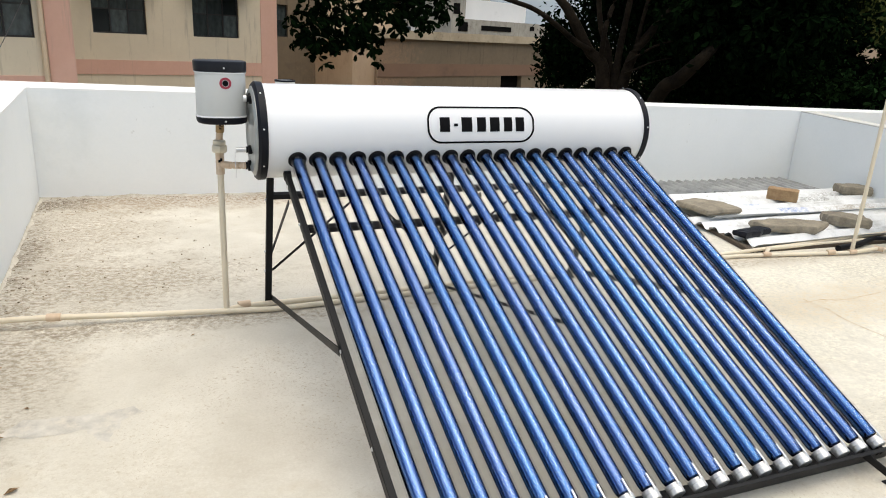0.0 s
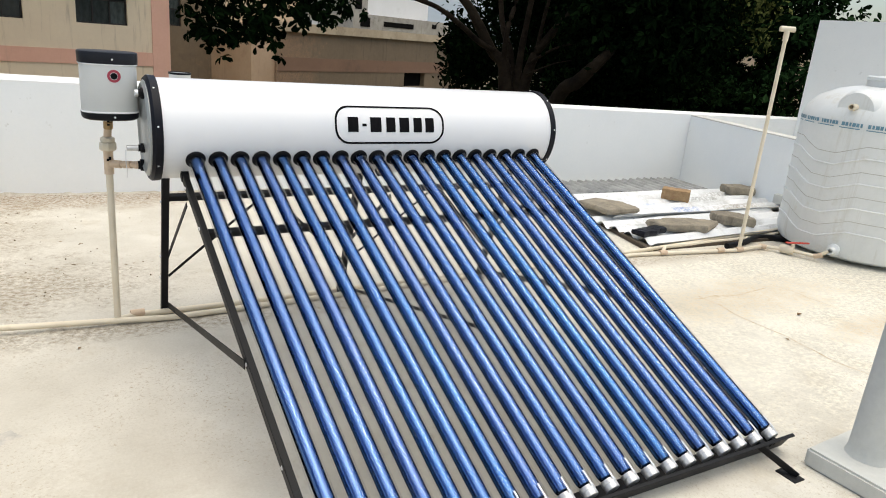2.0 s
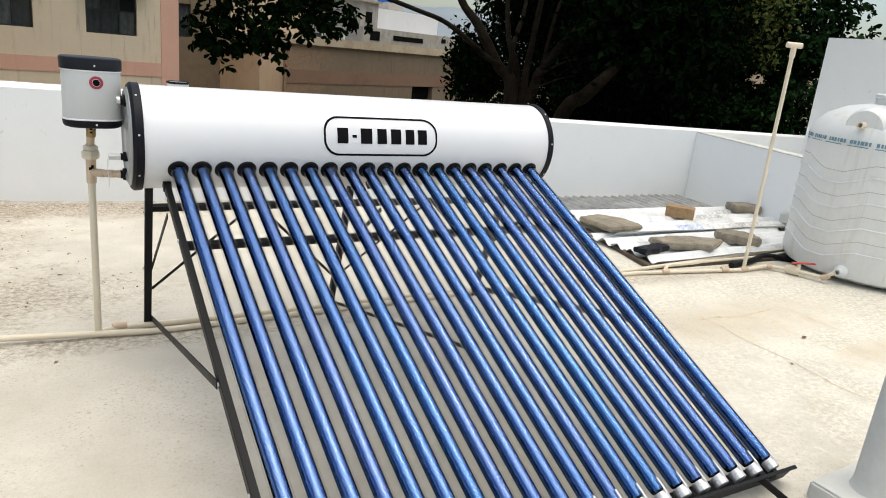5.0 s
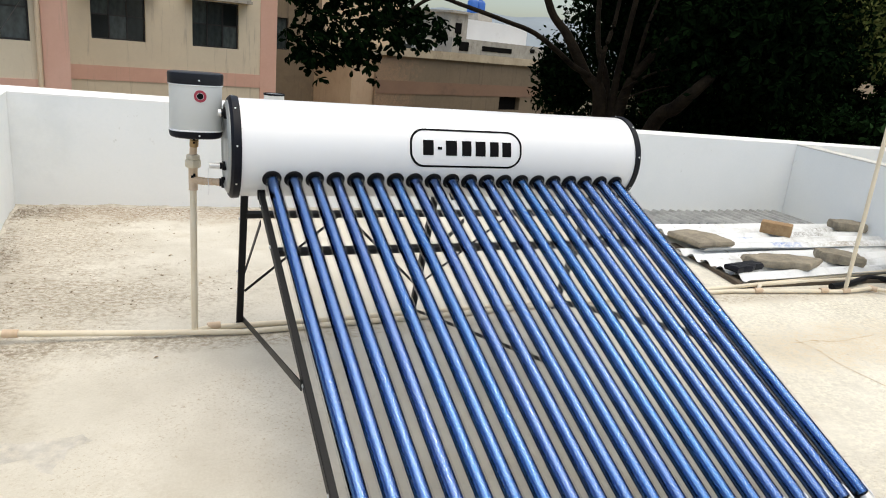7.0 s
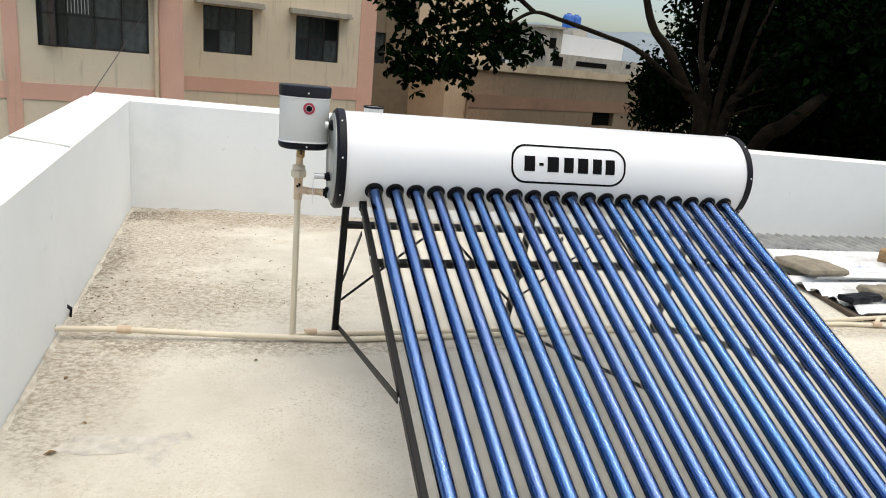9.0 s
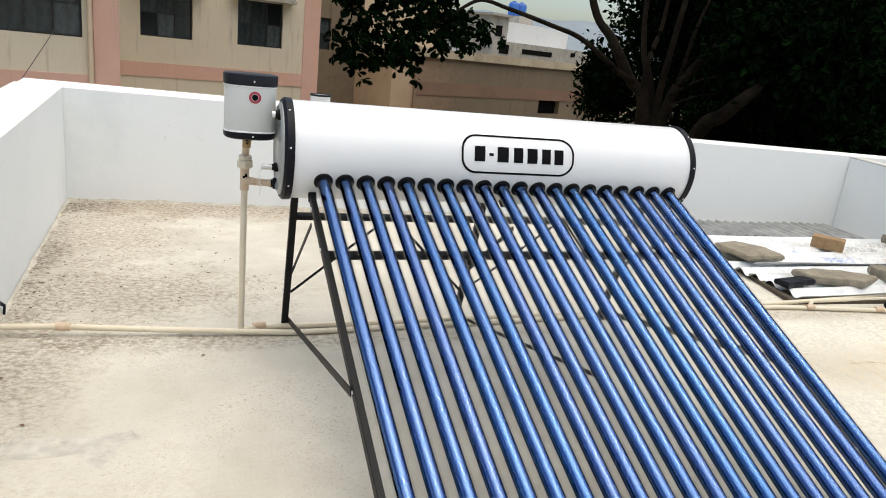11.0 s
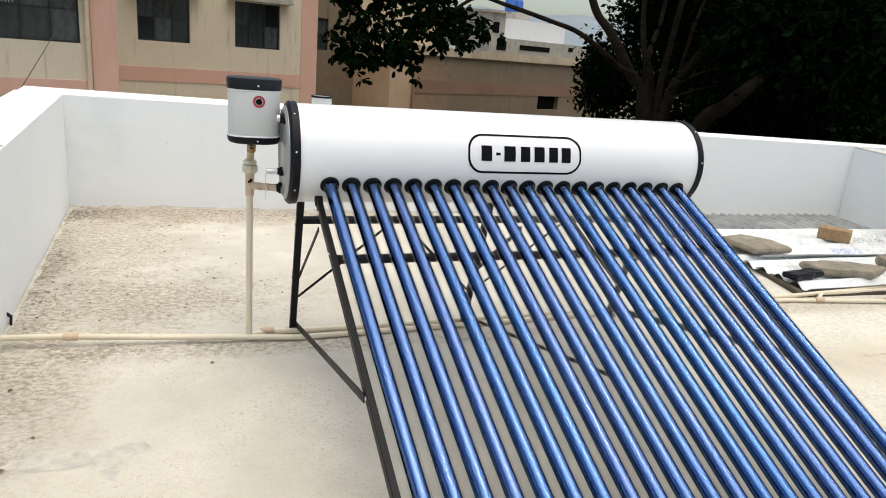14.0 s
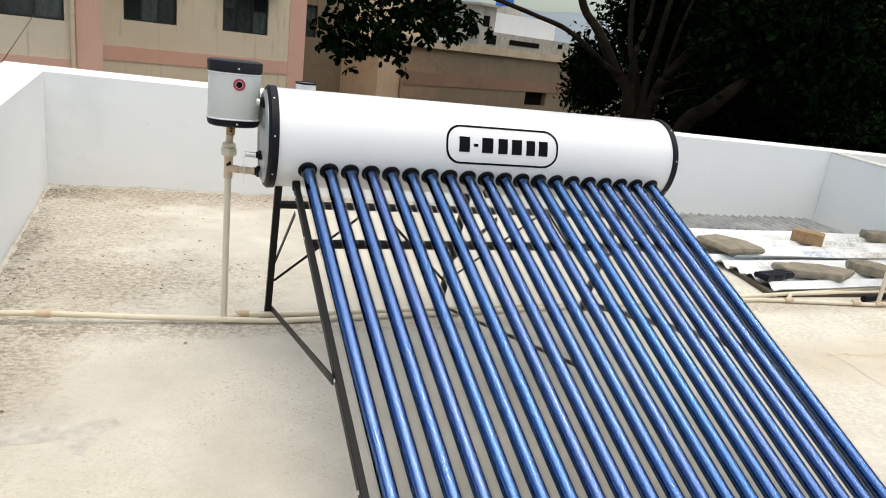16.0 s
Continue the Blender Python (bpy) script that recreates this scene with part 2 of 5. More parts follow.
M_ZINC_MARKED = surface("marked_galvanised_sheet", (0.66, 0.675, 0.68), (0.82, 0.83, 0.83), 2.5, 0.5, metal=0.12, bump=0.05, dirt=(0.44, 0.44, 0.42), dirt_scale=3.0, dirt_low=0.50, speck=[((0.25, 0.22, 0.18), 14.0, 0.62)], streak=(0.30, 0.30, 0.29), grain=(0.5, 9.0, 2.0), patches=(((-0.22, -0.26, 0.16, 0.07), (0.10, 0.22, 0.55), 0.95), ((-0.5, -0.1, 0.12, 0.04), (0.10, 0.22, 0.55), 0.9), ((0.3, 0.0, 0.30, 0.10), (0.24, 0.24, 0.22), 0.9), ((0.75, 0.15, 0.3, 0.12), (0.32, 0.31, 0.28), 0.9), ((0.5, -0.3, 0.4, 0.05), (0.30, 0.24, 0.16), 0.8)))
M_ZINC_OLD = surface("dull_galvanised_sheet", (0.22, 0.22, 0.215), (0.50, 0.50, 0.48), 6.0, 0.55, metal=0.4, bump=0.05)
M_STONE = surface("grey_brown_stone", (0.15, 0.13, 0.10), (0.36, 0.31, 0.23), 11.0, 0.9, bump=0.9, fine=50)
M_TIMBER = surface("weathered_timber", (0.035, 0.026, 0.018), (0.12, 0.09, 0.06), 7.0, 0.9, bump=0.4, fine=60)
M_BRICK = surface("brown_brick", (0.24, 0.14, 0.065), (0.42, 0.28, 0.15), 16.0, 0.9, bump=0.5, fine=70)
M_CEMENT = surface("grey_cement", (0.46, 0.465, 0.435), (0.60, 0.60, 0.56), 5.0, 0.9, bump=0.35, fine=45)
M_CEMENT_PALE = surface("pale_cement", (0.46, 0.41, 0.33), (0.70, 0.66, 0.57), 14.0, 0.95, bump=0.5, fine=80, dirt=(0.30, 0.23, 0.15), dirt_scale=6.0, dirt_low=0.52)
M_FACADE = surface("tan_facade_paint", (0.68, 0.575, 0.435), (0.77, 0.66, 0.50), 0.8, 0.9, bump=0.1, fine=12, dirt=(0.37, 0.30, 0.22), dirt_scale=0.5, dirt_low=0.6, streak=(0.36, 0.29, 0.21))
M_PINK = surface("salmon_facade_paint", (0.66, 0.38, 0.29), (0.75, 0.46, 0.36), 0.8, 0.9, bump=0.1, fine=12, streak=(0.50, 0.34, 0.26))
M_PEACH = surface("peach_facade_paint", (0.62, 0.47, 0.32), (0.72, 0.56, 0.40), 0.7, 0.9, bump=0.1, fine=10)
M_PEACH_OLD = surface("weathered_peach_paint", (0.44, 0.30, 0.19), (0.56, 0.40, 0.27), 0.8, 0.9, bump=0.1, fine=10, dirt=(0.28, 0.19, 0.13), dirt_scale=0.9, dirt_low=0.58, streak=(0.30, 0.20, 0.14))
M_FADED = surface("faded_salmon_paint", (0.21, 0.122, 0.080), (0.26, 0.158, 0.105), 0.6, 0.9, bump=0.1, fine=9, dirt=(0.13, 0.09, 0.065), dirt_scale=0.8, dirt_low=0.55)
M_OLDWALL = surface("stained_dark_tan_wall", (0.165, 0.122, 0.080), (0.24, 0.180, 0.120), 0.5, 0.9, bump=0.1, fine=8, dirt=(0.10, 0.08, 0.06), dirt_scale=0.9, dirt_low=0.56, streak=(0.08, 0.065, 0.05), patches=(((6.2, 20.0, 1.8, 2.6), (0.42, 0.25, 0.15), 0.95),))
M_CONC = surface("weathered_concrete", (0.30, 0.27, 0.23), (0.46, 0.42, 0.36), 1.5, 0.9, bump=0.3, fine=14, dirt=(0.16, 0.14, 0.12), dirt_scale=1.6, dirt_low=0.56, streak=(0.12, 0.10, 0.08))
M_LEDGE = surface("stained_cream_ledge", (0.40, 0.31, 0.21), (0.60, 0.50, 0.36), 1.6, 0.9, bump=0.2, fine=12, dirt=(0.16, 0.12, 0.08), dirt_scale=2.4, dirt_low=0.56)
# near-black panel colour that stands in for the shade inside openings
M_VOID = surface("unlit_interior", (0.004, 0.004, 0.004), (0.010, 0.009, 0.008), 3.0, 0.95, bump=0.0, spec=0.05)
M_WIN = surface("dark_window_glass", (0.012, 0.018, 0.020), (0.03, 0.04, 0.045), 1.2, 0.08, bump=0.0, spec=0.6)
M_PANE = pane_material("dusty_window_pane", (0.010, 0.013, 0.013), (0.15, 0.18, 0.18))
M_WINFRAME = surface("dark_window_frame", (0.010, 0.008, 0.008), (0.022, 0.018, 0.016), 6, 0.6, bump=0.05)
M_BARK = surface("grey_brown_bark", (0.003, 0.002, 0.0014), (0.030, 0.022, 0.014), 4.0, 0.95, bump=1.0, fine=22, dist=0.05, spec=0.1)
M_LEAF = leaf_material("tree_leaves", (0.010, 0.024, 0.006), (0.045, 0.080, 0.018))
# light and shade put into leaf colour: Y and F lit, B shaded
M_LEAF_Y = leaf_material("sunlit_yellow_green_leaves", (0.03, 0.045, 0.012), (0.17, 0.18, 0.06))
M_LEAF_F = leaf_material("lit_outer_leaves", (0.004, 0.012, 0.004), (0.024, 0.054, 0.019))
M_LEAF_B = leaf_material("shade_painted_leaves", (0.0010, 0.0030, 0.0014), (0.0055, 0.0130, 0.0042))
M_GROUND = surface("bare_earth", (0.14, 0.11, 0.07), (0.20, 0.17, 0.10), 0.3, 0.95, bump=0.3, fine=3, dirt=(0.06, 0.09, 0.03), dirt_scale=0.1, dirt_low=0.5)
# distance haze is mixed into the scrub colour as blue-grey
M_HILL = surface("hazy_hill_scrub", (0.19, 0.225, 0.25), (0.25, 0.285, 0.31), 0.01, 0.95, bump=0.0, fine=0.05)
M_WHITEB = surface("whitewashed_wall", (0.74, 0.73, 0.72), (0.82, 0.81, 0.80), 0.4, 0.9, bump=0.05, fine=3, dirt=(0.55, 0.53, 0.50), dirt_scale=0.5, dirt_low=0.62)
M_BLUE = surface("blue_plastic", (0.02, 0.10, 0.40), (0.03, 0.14, 0.48), 2, 0.5, bump=0.0)
M_REDP = surface("red_plastic", (0.50, 0.05, 0.03), (0.60, 0.07, 0.05), 20, 0.45, bump=0.0)
M_STAIN = surface("dried_slurry", (0.36, 0.34, 0.30), (0.62, 0.585, 0.52), 13.0, 0.6, bump=0.9, fine=30, dirt=(0.62, 0.57, 0.48), dirt_scale=14.0, dirt_low=0.48)
M_FLAKE = leaf_material("brown_flakes", (0.13, 0.09, 0.055), (0.52, 0.44, 0.33))
M_CRACK = surface("brown_crack_fill", (0.44, 0.33, 0.20), (0.66, 0.57, 0.43), 12.0, 0.9, bump=0.2)


# ---- mesh helpers ----
def mesh_of(name, bm, material, smooth=True):
    me = bpy.data.meshes.new(name)
    bmesh.ops.recalc_face_normals(bm, faces=bm.faces[:])
    bm.to_mesh(me)
    bm.free()
    me.materials.append(material)
    if smooth:
        me.polygons.foreach_set("use_smooth", [True] * len(me.polygons))
        me.set_sharp_from_angle(angle=radians(38))
    return me


def part(name, bm, material, parent=None, label="", smooth=True):
    ob = new(name, mesh_of(name, bm, material, smooth))
    if parent:
        ob.parent = parent
    return tagged(ob, label)


def thing(name, label, category, group="", kind="", at=None):
    ob = new(name)
    ob.empty_display_size = 0.1
    if at is not None:
        ob.matrix_world = at
    return tagged(ob, label, category, group, kind)


def structure(name, bm, material, label, category, smooth=True):
    return tagged(part(name, bm, material, None, "", smooth), label, category, "", "structure")


def box(bm, lo, hi, bevel=0.0):
    lo, hi = Vector(lo), Vector(hi)
    g = bmesh.ops.create_cube(bm, size=1, matrix=Matrix.Translation((lo + hi) / 2) @ Matrix.Diagonal((*(hi - lo), 1)))
    if bevel:
        es = {e for v in g["verts"] for e in v.link_edges}
        bmesh.ops.bevel(bm, geom=list(es), offset=bevel, segments=2, affect="EDGES", profile=0.6)
    return bm


def axes(p0, p1, up=(0, 0, 1)):
    """A pose at p0 whose z runs to p1 and whose y is near up."""
    z = (Vector(p1) - Vector(p0)).normalized()
    x = Vector(up).cross(z)
    if x.length < 1e-4:
        x = Vector((1, 0, 0)).cross(z)
    x.normalize()
    y = z.cross(x)
    return Matrix((x, y, z)).transposed().to_4x4(), (Vector(p1) - Vector(p0)).length


def bar(bm, p0, p1, w, d, up=(0, 0, 1), bevel=0.002, off=(0, 0)):
    """A flat or square bar from p0 to p1."""
    m, n = axes(p0, p1, up)
    g = bmesh.ops.create_cube(bm, size=1, matrix=Matrix.Translation(p0) @ m @ Matrix.Translation((off[0], off[1], n / 2)) @ Matrix.Diagonal((w, d, n, 1)))
    if bevel:
        es = {e for v in g["verts"] for e in v.link_edges}
        bmesh.ops.bevel(bm, geom=list(es), offset=bevel, segments=1, affect="EDGES")
    return bm


def channel(bm, p0, p1, w, d, up=(0, 0, 1), t=0.003):
    """A C-shaped steel channel, open downwards."""
    bar(bm, p0, p1, w, t, up, 0.0008, (0, d / 2))
    bar(bm, p0, p1, t, d, up, 0.0008, (-w / 2, 0))
    bar(bm, p0, p1, t, d, up, 0.0008, (w / 2, 0))
    return bm


def lathe(bm, rows, p0=(0, 0, 0), p1=(0, 0, 1), seg=24, sx=1.0, sy=1.0, power=1.0):
    """Turns rows of (height, radius) round the line from p0 to p1; power below 1 squares the section."""
    m, n = axes(p0, p1)
    m = Matrix.Translation(p0) @ m
    rings = []
    for h, r in rows:
        ring = []
        for k in range(seg):
            a = 2 * math.pi * k / seg
            c, s = math.cos(a), math.sin(a)
            ring.append(bm.verts.new(m @ Vector((math.copysign(abs(c) ** power, c) * r * sx, math.copysign(abs(s) ** power, s) * r * sy, h))))
        rings.append(ring)
    for a, b in zip(rings, rings[1:]):
        for k in range(seg):
            bm.faces.new((a[k], a[(k + 1) % seg], b[(k + 1) % seg], b[k]))
    for ring in (rings[0], rings[-1]):
        bm.faces.new(ring)
    return bm


def rod(bm, p0, p1, r, seg=16, r1=None):
    n = (Vector(p1) - Vector(p0)).length
    return lathe(bm, [(0, r), (n, r if r1 is None else r1)], p0, p1, seg)


def sweep(bm, pts, radii, seg=10):
    """A tapering round limb or pipe through the points."""
    pts = [Vector(p) for p in pts]
    rings = []
    for i, p in enumerate(pts):
        d = (pts[min(i + 1, len(pts) - 1)] - pts[max(i - 1, 0)]).normalized()
        x = d.cross(Vector((0.13, 0.21, 0.97)) if abs(d.z) < 0.9 else Vector((1, 0.1, 0))).normalized()
        y = d.cross(x)
        rings.append([bm.verts.new(p + radii[i] * (x * math.cos(2 * math.pi * k / seg) + y * math.sin(2 * math.pi * k / seg))) for k in range(seg)])
    for a, b in zip(rings, rings[1:]):
        for k in range(seg):
            bm.faces.new((a[k], a[(k + 1) % seg], b[(k + 1) % seg], b[k]))
    bm.faces.new(rings[0])
    bm.faces.new(rings[-1])
    return bm


def smooth_path(pts, radii, n=6):
    """Catmull-Rom points and radii between the given ones."""
    P = [Vector(p) for p in pts]
    out, rad = [], []
    for i in range(len(P) - 1):
        a, b, c, d = P[max(i - 1, 0)], P[i], P[i + 1], P[min(i + 2, len(P) - 1)]
        for k in range(n):
            t = k / n
            out.append(0.5 * ((2 * b) + (c - a) * t + (2 * a - 5 * b + 4 * c - d) * t * t + (3 * b - a - 3 * c + d) * t ** 3))
            rad.append(radii[i] * (1 - t) + radii[i + 1] * t)
    return out + [P[-1]], rad + [radii[-1]]


def slab_between(bm, quad, z0, tops):
    """An upright-sided block over a plan quad, with a top height at each corner."""
    lo = [bm.verts.new((x, y, z0)) for x, y in quad]
    hi = [bm.verts.new((x, y, z)) for (x, y), z in zip(quad, tops)]
    bm.faces.new(lo)
    bm.faces.new(hi)
    n = len(quad)
    for k in range(n):
        bm.faces.new((lo[k], lo[(k + 1) % n], hi[(k + 1) % n], hi[k]))
    return bm


def coping(bm, quad, bases, tops):
    """A thin cap over a plan quad, its under and upper side each following their own heights."""
    lo = [bm.verts.new((x, y, z)) for (x, y), z in zip(quad, bases)]
    hi = [bm.verts.new((x, y, z)) for (x, y), z in zip(quad, tops)]
    bm.faces.new(lo)
    bm.faces.new(hi)
    for k in range(4):
        bm.faces.new((lo[k], lo[(k + 1) % 4], hi[(k + 1) % 4], hi[k]))
    return bm


B = bmesh.new


# ---- the roof, its parapets and the ground ----
def xl(y):
    """Inner face of the side parapet, which runs a little askew."""
    return -1.27 + (2.97 - y) * 0.045


GROUND = -4.2
bm = B()
box(bm, (-900, -900, GROUND - 0.5), (1500, 1500, GROUND))
structure("ground", bm, M_GROUND, "bare earth ground with scattered weeds below the houses", "ground", False)

bm = B()
box(bm, (-1.75, -6.2, -0.25), (10.0, 3.30, 0.0))
structure("floor", bm, M_FLOOR, "cream cement roof terrace floor with worn patches", "roof floor", False)
bm = B()
box(bm, (-1.7, -6.1, GROUND), (9.9, 3.2, -0.25))
structure("wall_below", bm, M_WALL, "plain white house wall under the roof terrace", "wall", False)

# parapets with copings that slope inwards
YB, YO = 2.965, 3.25
WB = [(xl(YB) - 0.30, YB + 0.013), (8.6, 2.534), (8.6, 2.82), (xl(YB) - 0.30, YO + 0.013)]
TB = [0.828, 0.742, 0.745, 0.846]
bm = B()
slab_between(bm, WB, -0.25, [z - 0.012 for z in TB])
structure("wall_north", bm, M_WALL, "white painted rendered roof parapet wall", "wall", False)
bm = B()
coping(bm, WB, [z - 0.012 for z in TB], TB)
structure("trim_north", bm, M_COPING, "bright white cement coping on the parapet", "coping", False)
WW = [(xl(YB), YB - 0.002), (xl(-6.0), -6.0), (xl(-6.0) - 0.3, -6.0), (xl(YB) - 0.3, YB - 0.002)]
TW = [0.826, 0.596, 0.640, 0.842]
bm = B()
slab_between(bm, WW, -0.25, [z - 0.012 for z in TW])
structure("wall_west", bm, M_WALL, "white painted rendered roof parapet wall", "wall", False)
bm = B()
coping(bm, WW, [z - 0.012 for z in TW], TW)
structure("trim_west", bm, M_COPING, "bright white cement coping with a hairline joint", "coping", False)
WD = [(5.93, 2.648), (6.08, 2.641), (6.01, 0.95), (5.86, 0.95)]
TD = [0.760, 0.763, 0.703, 0.700]
bm = B()
slab_between(bm, WD, -0.25, [z - 0.012 for z in TD])
structure("wall_divider", bm, M_WALL, "low white painted dividing wall on the roof", "wall", False)
bm = B()
coping(bm, WD, [z - 0.012 for z in TD], TD)
structure("trim_divider", bm, M_COPING_OLD, "stained grey-white coping on the dividing wall", "coping", False)
bm = B()
slab_between(bm, [(-1.57, -6.2), (10.0, -6.2), (10.0, -6.0), (-1.57, -6.0)], -0.25, [0.82] * 4)
structure("wall_south", bm, M_WALL, "white painted rendered roof parapet wall", "wall", False)
bm = B()
bar(bm, (-1.47, 1.02, 0.7975), (-1.185, 0.94, 0.7765), 0.012, 0.014, bevel=0)
structure("coping_joint", bm, M_CEMENT, "grey mortar joint across the coping", "joint", False)

# ragged cement fillets where the walls meet the floor
def fillet(name, path, inward, seed):
    bm = B()
    rows = []
    n = 160
    for k in range(n + 1):
        p = Vector(path[0]).lerp(Vector(path[1]), k / n)
        a = 0.5 + noise.noise((k * 0.21, seed, 0)) + 0.6 * noise.noise((k * 0.8, seed, 4))
        b = 0.5 + noise.noise((k * 0.17, seed, 8)) + 0.5 * noise.noise((k * 0.9, seed, 2))
        w, h = 0.006 + 0.022 * max(a, 0), 0.006 + 0.016 * max(b, 0)
        q = Vector(inward)
        rows.append([bm.verts.new(p + q * w + Vector((0, 0, 0.0012))), bm.verts.new(p + q * w * 0.5 + Vector((0, 0, h * 0.35))), bm.verts.new(p + q * 0.002 + Vector((0, 0, h)))])
    for a, b in zip(rows, rows[1:]):
        for j in range(2):
            bm.faces.new((a[j], b[j], b[j + 1], a[j + 1]))
    structure(name, bm, M_CEMENT_PALE, "ragged pale cement fillet at the foot of the wall", "fillet")


fillet("trim_base_north", [(xl(YB), YB, 0), (5.93, 2.65, 0)], (-0.04, -1, 0), 1.0)
fillet("trim_base_west", [(xl(YB), YB, 0), (xl(-2.5), -2.5, 0)], (1, 0.045, 0), 5.0)

# stair-head block beyond the dividing wall
bm = B()
slab_between(bm, [(7.72, 2.57), (9.95, 2.47), (9.95, -2.5), (7.72, -2.5)], -0.25, [1.923, 1.923, 1.89, 1.89])
structure("wall_stairhead", bm, M_WALL, "tall plain white wall of the stair block", "wall", False)


# stains and cracks on the floor
def ragged_patch(name, outline, z, material, label, seed):
    bm = B()
    pts = []
    for i, (x, y) in enumerate(outline):
        x2, y2 = outline[(i + 1) % len(outline)]
        for k in range(14):
            t = k / 14
            px, py = x + (x2 - x) * t, y + (y2 - y) * t
            pts.append((px + 0.02 * noise.noise((px * 14, py * 14, seed)) + 0.010 * noise.noise((px * 60, py * 60, seed)), py + 0.02 * noise.noise((px * 14, py * 14, seed + 9))))
    f = bm.faces.new([bm.verts.new((x, y, z)) for x, y in pts])
    bmesh.ops.triangulate(bm, faces=[f])
    return structure(name, bm, material, label, "stain", False)


ragged_patch("floor_stain", [(-0.97, -0.50), (-0.86, -0.40), (-0.70, -0.42), (-0.52, -0.40), (-0.49, -0.45), (-0.56, -0.50), (-0.585, -0.62), (-0.62, -0.60), (-0.66, -0.52), (-0.80, -0.53)], 0.001, M_STAIN, "dried grey slurry stain on the roof floor", 1)


def crack(pts, w, seed):
    bm = B()
    P, _ = smooth_path([(x, y, 0.001) for x, y in pts], [1] * len(pts), 16)
    left, right = [], []
    for i, p in enumerate(P):
        d = (P[min(i + 1, len(P) - 1)] - P[max(i - 1, 0)]).normalized()
        s = Vector((-d.y, d.x, 0))
        j = 0.025 * noise.noise((p.x * 7, p.y * 7, seed))
        ww = w * (0.35 + abs(noise.noise((p.x * 19, p.y * 19, seed + 4))) * 1.6)
        left.append(bm.verts.new(p + s * (j + ww)))
        right.append(bm.verts.new(p + s * (j - ww)))
    for k in range(len(P) - 1):
        bm.faces.new((left[k], left[k + 1], right[k + 1], right[k]))
    structure("floor_crack", bm, M_CRACK, "thin rusty brown crack line in the cement floor", "crack", False)


crack([(3.02, -0.20), (3.01, -0.32), (2.985, -0.52), (2.99, -0.80), (2.968, -1.0), (2.975, -1.25)], 0.006, 1)
crack([(3.70, -0.05), (3.72, -0.35), (3.74, -0.70)], 0.003, 2)
crack([(2.95, -0.235), (3.13, -0.245), (3.32, -0.262), (3.6, -0.23)], 0.008, 3)
crack([(4.3, -0.1), (4.34, -0.5), (4.4, -0.9)], 0.003, 4)


def dry_leaf(x, y, turn, size):
    bm = B()
    for k, (u, v, w) in enumerate(((0, 0, 0), (0.5, 0.28, 0.12), (1, 0, 0.05), (0.5, -0.28, 0.16))):
        bm.verts.new((u * size, v * size, 0.003 + w * size))
    bm.verts.ensure_lookup_table()
    bm.faces.new(bm.verts[:3])
    bm.faces.new((bm.verts[0], bm.verts[2], bm.verts[3]))
    bmesh.ops.solidify(bm, geom=bm.faces[:], thickness=0.001)
    tagged(part("dry_leaf", bm, M_BRICK, smooth=False), "small curled brown dry leaf on the roof floor", "leaf", "dry leaves").matrix_world = pose(x, y, 0.001, 0, 0, turn)


for x, y, turn, size in ((-0.95, -0.52, 20, 0.045), (-1.02, 0.02, 70, 0.03), (-0.86, -0.33, 150, 0.022), (-0.30, 0.16, 40, 0.025), (3.35, -0.62, 10, 0.05), (2.95, -0.85, 80, 0.03), (2.55, -0.35, 120, 0.025), (-0.2, -1.1, 60, 0.02), (-0.855, -0.833, 30, 0.045)):
    dry_leaf(x, y, turn, size)


# flakes of old cement and dry crumbs along the foot of the walls
rnd = random.Random(17)
bm = B()
for k in range(700):
    q = rnd.random()
    if q < 0.5:
        x = rnd.uniform(-1.25, 1.6)
        y = YB - 0.02 - abs(rnd.gauss(0, 0.20))
    elif q < 0.8:
        y = rnd.uniform(0.55, 2.9)
        x = xl(y) + 0.02 + abs(rnd.gauss(0, 0.12))
    else:
        x, y = rnd.uniform(-1.1, 0.2), rnd.uniform(0.5, 2.6)
    r, a0 = rnd.uniform(0.002, 0.007) * (1.8 if rnd.random() < 0.12 else 1), rnd.uniform(0, 6.28)
    rim = [bm.verts.new((x + r * rnd.uniform(0.6, 1.5) * math.cos(a0 + t * 1.2566), y + r * rnd.uniform(0.5, 1.0) * math.sin(a0 + t * 1.2566), 0.001 + rnd.uniform(0, 0.004))) for t in range(5)]
    top = bm.verts.new((x, y, 0.003 + rnd.uniform(0.001, 0.006)))
    for t in range(5):
        bm.faces.new((rim[t], rim[(t + 1) % 5], top))
tagged(part("debris", bm, M_FLAKE, smooth=False), "crumbs of brown cement and dry leaf along the walls", "debris", "", "stuff")


# ---- the solar water heater ----
TILT_Y = 0.3
heater = thing("solar_water_heater", "roof solar water heater with blue glass tubes under white tank", "water heater", at=pose(-0.0075, 0, 0, 0, -TILT_Y, 0))
NT, X0, PITCH, SKEW = 20, 0.1665, 0.0857, 0.083
COLLAR, FOOT = Vector((0, 0.0, 0.820)), Vector((0, -1.519, 0.068))
UP = (COLLAR - FOOT).normalized()
R = 0.200
AX = COLLAR + UP * R + Vector((0, 0, 0.006))
TL, TR = 0.045, 1.884


def on_tank(x, ang, lift=0.0015):
    """A point of the tank's skin; ang in degrees from straight out to the front, upwards."""
    a = radians(ang)
    return Vector((x, AX.y - (R + lift) * math.cos(a), AX.z + (R + lift) * math.sin(a)))


